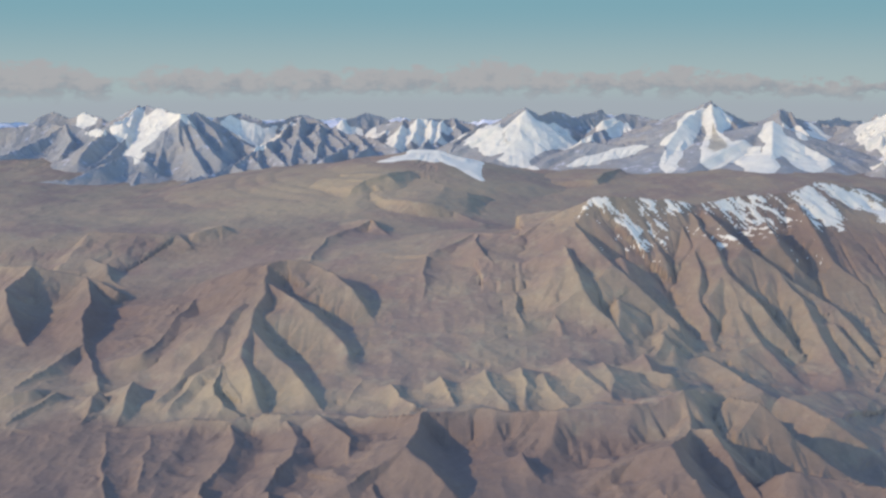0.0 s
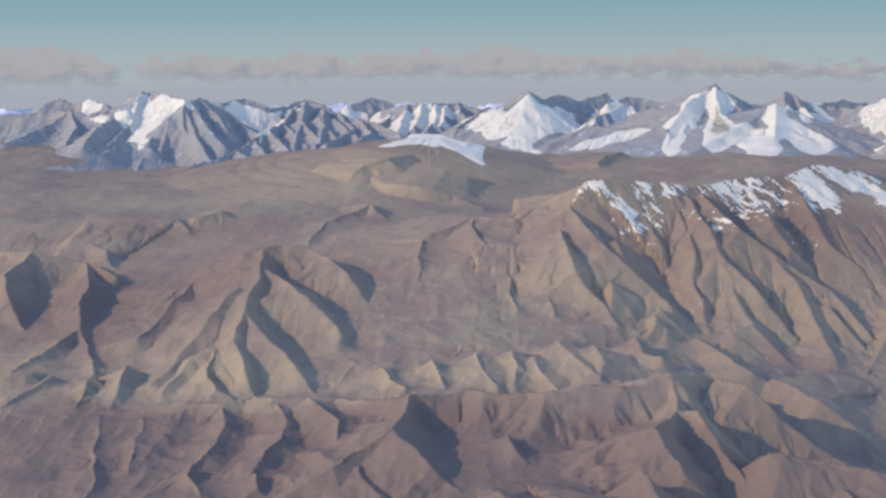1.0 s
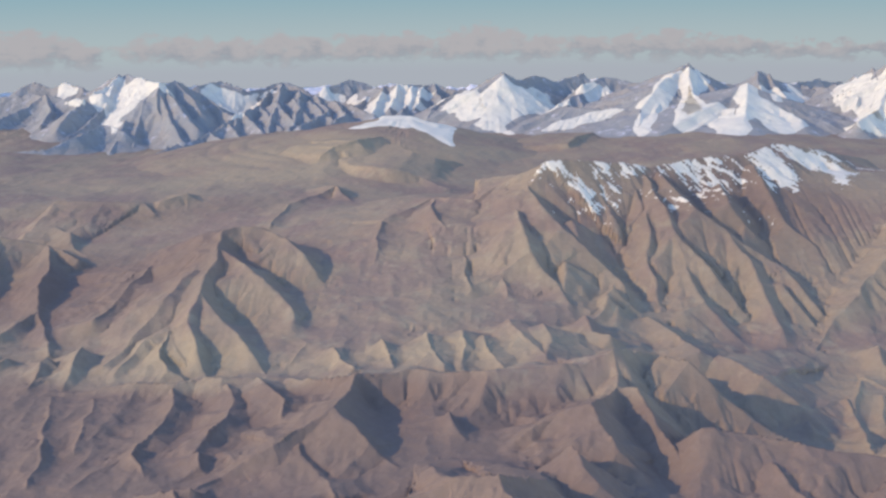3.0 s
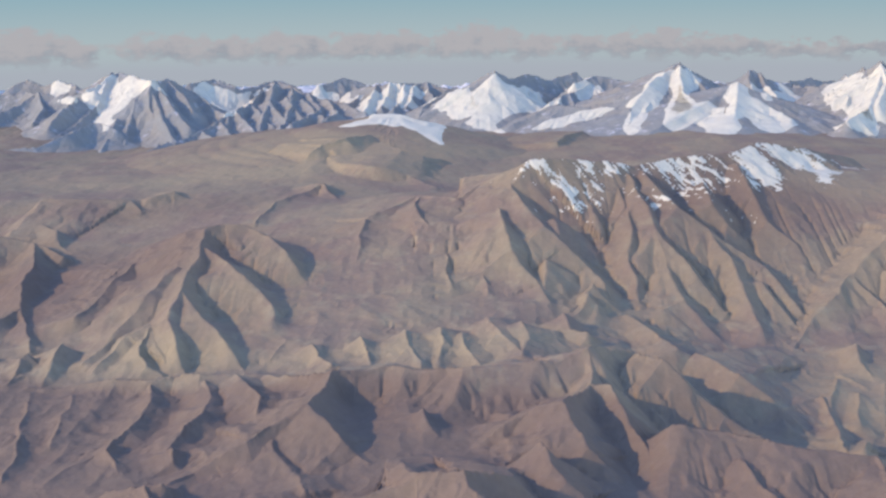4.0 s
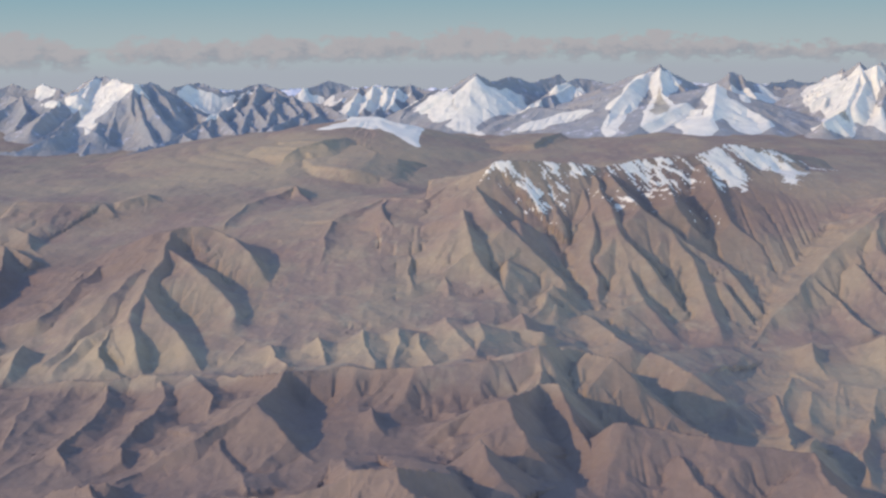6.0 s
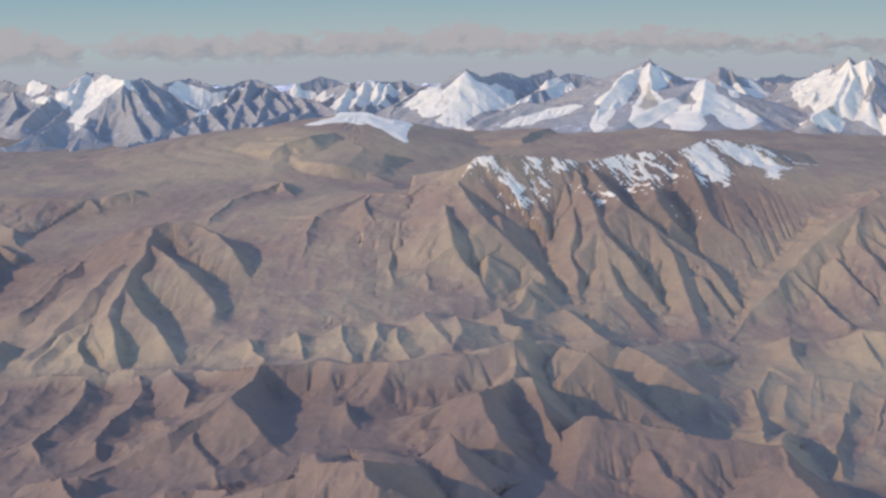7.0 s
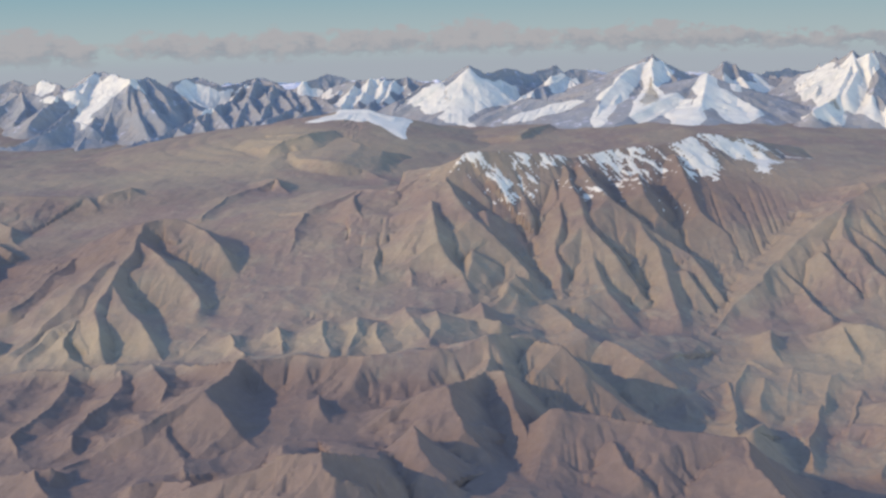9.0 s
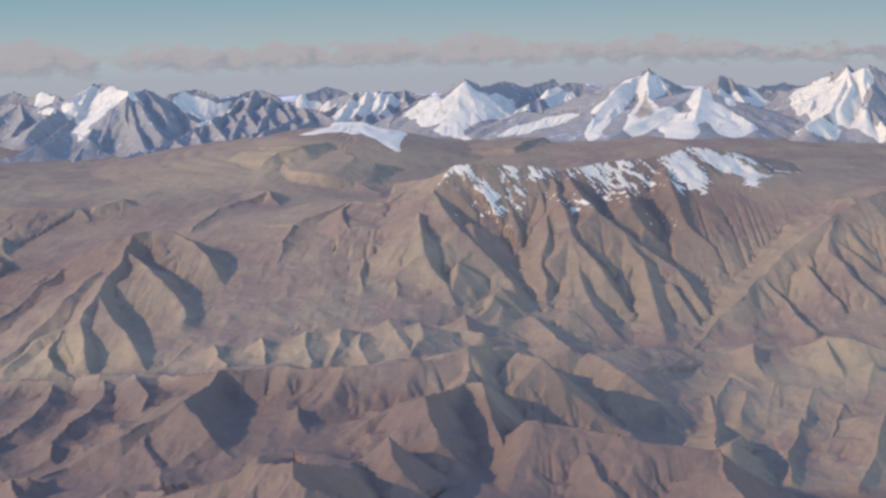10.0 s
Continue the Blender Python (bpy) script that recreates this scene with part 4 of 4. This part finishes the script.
snow(snow_mountain_north, 0.45, [(-93, 2548), (-69, 2588), (-35, 2604), (5, 2624), (13, 2576), (-9, 2484), (6, 2440), (-27, 2352), (-58, 2424), (-98, 2380), (-109, 2300), (-142, 2368), (-119, 2532)])
snow(plateau_hill, 0.1, [(-111, 1880), (-89, 1912), (-59, 1916), (-78, 2360), (-50, 2320), (0, 2316), (15, 2256), (34, 2244), (69, 1920), (64, 1840), (65, 1796), (47, 1824), (31, 1848), (11, 1864), (-7, 1900), (-15, 1876), (-36, 1888), (-66, 1884), (-91, 1876)])
snow(snow_mountain_peak, 0.12, [(180, 2340), (168, 2332), (143, 2316), (124, 2292), (118, 2256), (142, 2224), (130, 2208), (112, 2196), (130, 2172), (153, 2168), (181, 2124), (196, 2052), (190, 2132), (176, 2176), (189, 2208), (207, 2224), (244, 2260), (292, 2252), (316, 2260), (287, 2472), (252, 2428), (211, 2332), (196, 2332)])
snow(snow_mountain_peak, 0.4, [(15, 2548), (39, 2624), (98, 2412), (136, 2296), (148, 2248), (136, 2224), (100, 2216), (76, 2268), (51, 2288)])
snow(snow_mountain_peak, 0.15, [(249, 2116), (273, 2136), (308, 2148), (343, 2160), (377, 2156), (415, 2180), (435, 2176), (423, 2152), (387, 2140), (352, 2128), (305, 2116), (265, 2108)])
snow(snow_mountain_peak, 0.4, [(372, 2692), (396, 2512), (430, 2520), (458, 2332), (454, 2216), (430, 2212), (403, 2228), (374, 2232), (358, 2324)])
snow(snow_mountain_twin, 0.1, [(576, 2312), (599, 2332), (619, 2308), (604, 2264), (576, 2212), (559, 2152), (563, 2084), (591, 2084), (610, 2068), (598, 2036), (602, 2008), (627, 2072), (624, 2112), (641, 2136), (722, 2380), (668, 2124), (674, 2108), (693, 2092), (707, 2060), (727, 2032), (735, 2008), (712, 1976), (675, 1956), (655, 1960), (651, 2008), (637, 2020), (613, 1984), (611, 1940), (593, 1916), (564, 1848), (557, 1872), (544, 1904), (555, 1948), (550, 2012), (532, 2004), (513, 1988), (496, 1980), (481, 1988), (493, 2024)])
snow(snow_mountain_twin, 0.12, [(493, 2024), (511, 2040), (502, 2080), (522, 2132), (544, 2196), (542, 2248), (524, 2216), (506, 2176), (495, 2140), (473, 2108), (454, 2056), (434, 1988), (414, 1960), (415, 2004), (425, 2060), (444, 2104), (439, 2144), (452, 2160), (477, 2172), (507, 2296), (533, 2344), (558, 2312), (576, 2312), (559, 2152), (563, 2084), (544, 2040)])
snow(snow_mountain_twin, 0.4, [(737, 2340), (765, 2328), (831, 2384), (888, 2364), (870, 2268), (842, 2292), (803, 2328), (709, 2112)])
snow(snow_mountain_east, 0.25, [(974, 2236), (1001, 2200), (1005, 2176), (973, 2132), (952, 2088), (954, 2032), (962, 2008), (1001, 2024), (1009, 1964), (932, 1984), (914, 2024), (880, 2020), (856, 2016), (867, 2112), (848, 2160), (874, 2280), (917, 2324), (939, 2320), (941, 2236), (961, 2228)])
snow(snow_mountain_east, 0.5, [(812, 2076), (857, 2080), (904, 2028), (953, 1984), (954, 1964), (897, 2004), (822, 1976)])
snow(massif, 0.5, [(166, 1224), (176, 1228), (188, 1228), (195, 1218), (205, 1210), (210, 1194), (227, 1200), (248, 1208), (243, 1198), (226, 1186), (222, 1168), (213, 1176), (210, 1188), (204, 1200), (195, 1212), (185, 1214), (172, 1216)])
snow(massif, 0.5, [(237, 1244), (245, 1248), (252, 1240), (240, 1234)])
snow(massif, 0.5, [(265, 1254), (273, 1252), (270, 1236), (262, 1240)])
snow(massif, 0.5, [(283, 1260), (293, 1262), (292, 1262), (286, 1260)])
snow(massif, 0.6, [(316, 1278), (339, 1290), (354, 1298), (377, 1308), (391, 1306), (409, 1310), (414, 1298), (414, 1278), (403, 1278), (394, 1284), (394, 1264), (381, 1272), (369, 1222), (360, 1224), (363, 1262), (353, 1266), (343, 1274), (330, 1276)])
snow(massif, 0.25, [(440, 1334), (464, 1348), (478, 1344), (485, 1328), (487, 1304), (478, 1274), (463, 1274), (454, 1284), (453, 1266), (445, 1262), (447, 1294), (441, 1316)])
snow(massif, 0.25, [(479, 1358), (506, 1370), (531, 1378), (548, 1372), (563, 1360), (575, 1338), (557, 1326), (557, 1302), (541, 1282), (540, 1300), (541, 1332), (524, 1336), (507, 1344), (490, 1348)])
snow(massif, 0.45, [(538, 1378), (564, 1390), (594, 1398), (619, 1394), (600, 1404), (566, 1368)])
snow(massif, 0.4, [(305, 1188), (314, 1190), (324, 1180), (319, 1174), (310, 1178)])
# ---- end of snow outlines ----

GX, GY = terrain_grid(400, 3200, 960, 1150)
NEAR, OWNER = near_land(GX, GY, owners=True)
heights = [ridge_height(group, GX, GY) for _, group, _, _ in FAR_RANGES]
top = np.maximum.reduce([NEAR, *heights])
NEAR_WEAR = carve(-700, 900, 440, 1560, 2.2, 10, 0.02)
FAR_WEAR = carve(-1250, 1450, 1500, 2750, 5.5, 12, 0.032)
RELIEF = 0.7 * fractal(GX, GY, 18, 4, 0) + (8 + 7 * (creased(GX, GY, 60, 5, 1) - 0.5)) * ease(2050, 2350, GY) + worn(NEAR_WEAR, GX, GY) + worn(FAR_WEAR, GX, GY)
RIM = np.maximum(ease(45, 0, 0.47 * GY + 130 - np.abs(GX - 97)), ease(432, 402, GY))     # the land sinks away at its rim
RELIEF = RELIEF - RIM * (NEAR + RELIEF + 48)
OCHRE_SHARE, RED_SHARE = soils(GX, GY)


def pieces(mask):
    """The separate patches of a mask of cells, one mask each."""
    left = {(int(j), int(i)) for j, i in zip(*np.nonzero(mask))}
    found = []
    while left:
        start = min(left)
        left.discard(start)
        patch, edge = [start], [start]
        while edge:
            j, i = edge.pop()
            for near in ((j + 1, i), (j - 1, i), (j, i + 1), (j, i - 1)):
                if near in left:
                    left.discard(near)
                    patch.append(near)
                    edge.append(near)
        one = np.zeros_like(mask)
        one[tuple(np.array(patch).T)] = True
        found.append(one)
    return found


def snow_on(ob, group, height, keep):
    """The snowfields of one mountain, as parts that lie on it."""
    for owner, patchy, outline in SNOWFIELDS:
        if owner is group:
            xs, ys = [p[0] for p in outline], [p[1] for p in outline]
            box = (GX > min(xs) - 40) & (GX < max(xs) + 40) & (GY > min(ys) - 40) & (GY < max(ys) + 40)
            r, c = np.nonzero(box.any(1))[0], np.nonzero(box.any(0))[0]
            cut = slice(r[0], r[-1] + 1), slice(c[0], c[-1] + 1)
            x, y = GX[cut], GY[cut]
            inside = distance_inside(outline, x, y)
            if group is massif:
                depth = 0.35 + np.clip(inside / 8, -3, 1.0) + patchy * (6.0 * fractal((x + y) * 1.1, (x - y) * 0.4, 5, 4, 3) - 0.75)
                lift = np.clip(depth, -1.2, 1.0) * 0.7
            else:
                depth = 0.5 + inside / 9 + patchy * (4.5 * fractal(x, y * 0.7, 30, 5, 3) - 0.3)
                lift = np.clip(depth, -1.2, 1.0) * 1.5
            cover = cells(lift > -0.5) & keep[cut][:lift.shape[0] - 1, :lift.shape[1] - 1]
            top_of_snow = (height + RELIEF)[cut] + lift
            crumbs = np.zeros_like(cover)
            for piece in pieces(cover):
                if piece.sum() >= 40:
                    tagged(sheet("snowfield", x, y, top_of_snow, piece, SNOW, ob), "white snow")
                else:
                    crumbs |= piece
            if crumbs.any():
                tagged(sheet("snow_scatter", x, y, top_of_snow, crumbs, SNOW, ob), "small scattered patches of snow", kind="stuff")


OWNER = OWNER[:-1, :-1].copy()
SURFACE = NEAR + RELIEF
seen = cells(NEAR > top - 4)
SPURS = []
for number in range(len(LINES)):
    whole = pieces(seen & (OWNER == number))
    SPURS.append([piece for piece in whole if piece.sum() >= 150])
    for piece in whole:
        if piece.sum() < 150:
            OWNER[piece] = -1
tagged(sheet("ground", GX, GY, SURFACE, seen & (OWNER == -1), SOIL), "dry tan valley floor and plateau without plants", "ground", kind="structure")
for name, group, label in NEAR_RANGES:
    ob = tagged(new(name), label, "mountain", kind="thing")
    ob.location = 0, 0, 0
    for number, (owner, _, _, _) in enumerate(LINES):
        if owner is group:
            for keep in SPURS[number]:
                sheet("spur", GX, GY, SURFACE, keep, SOIL, ob)
    snow_on(ob, group, NEAR, seen)
for (name, group, mat, label), height in zip(FAR_RANGES, heights):
    keep = cells((height > top - 2) & (height > NEAR - 2))
    ob = tagged(sheet(name, GX, GY, height + RELIEF, keep, mat), label, "mountain", kind="thing")
    snow_on(ob, group, height, keep)


# ---- the far chains and the land round about ----
def far_chain():
    """Rows of snowy peaks, lower with distance, their rock paled in place of haze."""
    v = np.linspace(0, 1, 260)[:, None]
    u = np.linspace(-1, 1, 700)[None, :]
    y = 2500 * (4700 / 2500) ** v + 0 * u
    x = 97 + u * (0.48 * y + 130)
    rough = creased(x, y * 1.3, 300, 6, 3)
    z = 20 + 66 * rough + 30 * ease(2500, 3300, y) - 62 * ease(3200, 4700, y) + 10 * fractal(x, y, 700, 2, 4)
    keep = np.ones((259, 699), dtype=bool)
    return tagged(sheet("far_mountains", x, y, z, keep, FAR_HAZED_ROCK), "far chains of snowy mountains, paled as if by haze", "mountains", kind="stuff")


far_chain()


def wide_ground():
    """The land beyond the valleys on all sides."""
    bm = bmesh.new()
    bmesh.ops.create_grid(bm, x_segments=60, y_segments=60, size=4400)
    for v in bm.verts:
        v.co.z = -40 - 10 * noise.noise(v.co * 0.002)
    me = bpy.data.meshes.new("ground")
    bm.to_mesh(me)
    bm.free()
    me.materials.append(SOIL)
    return tagged(new("ground", me), "dry bare land beyond the valleys", "ground", kind="structure")


wide_ground()
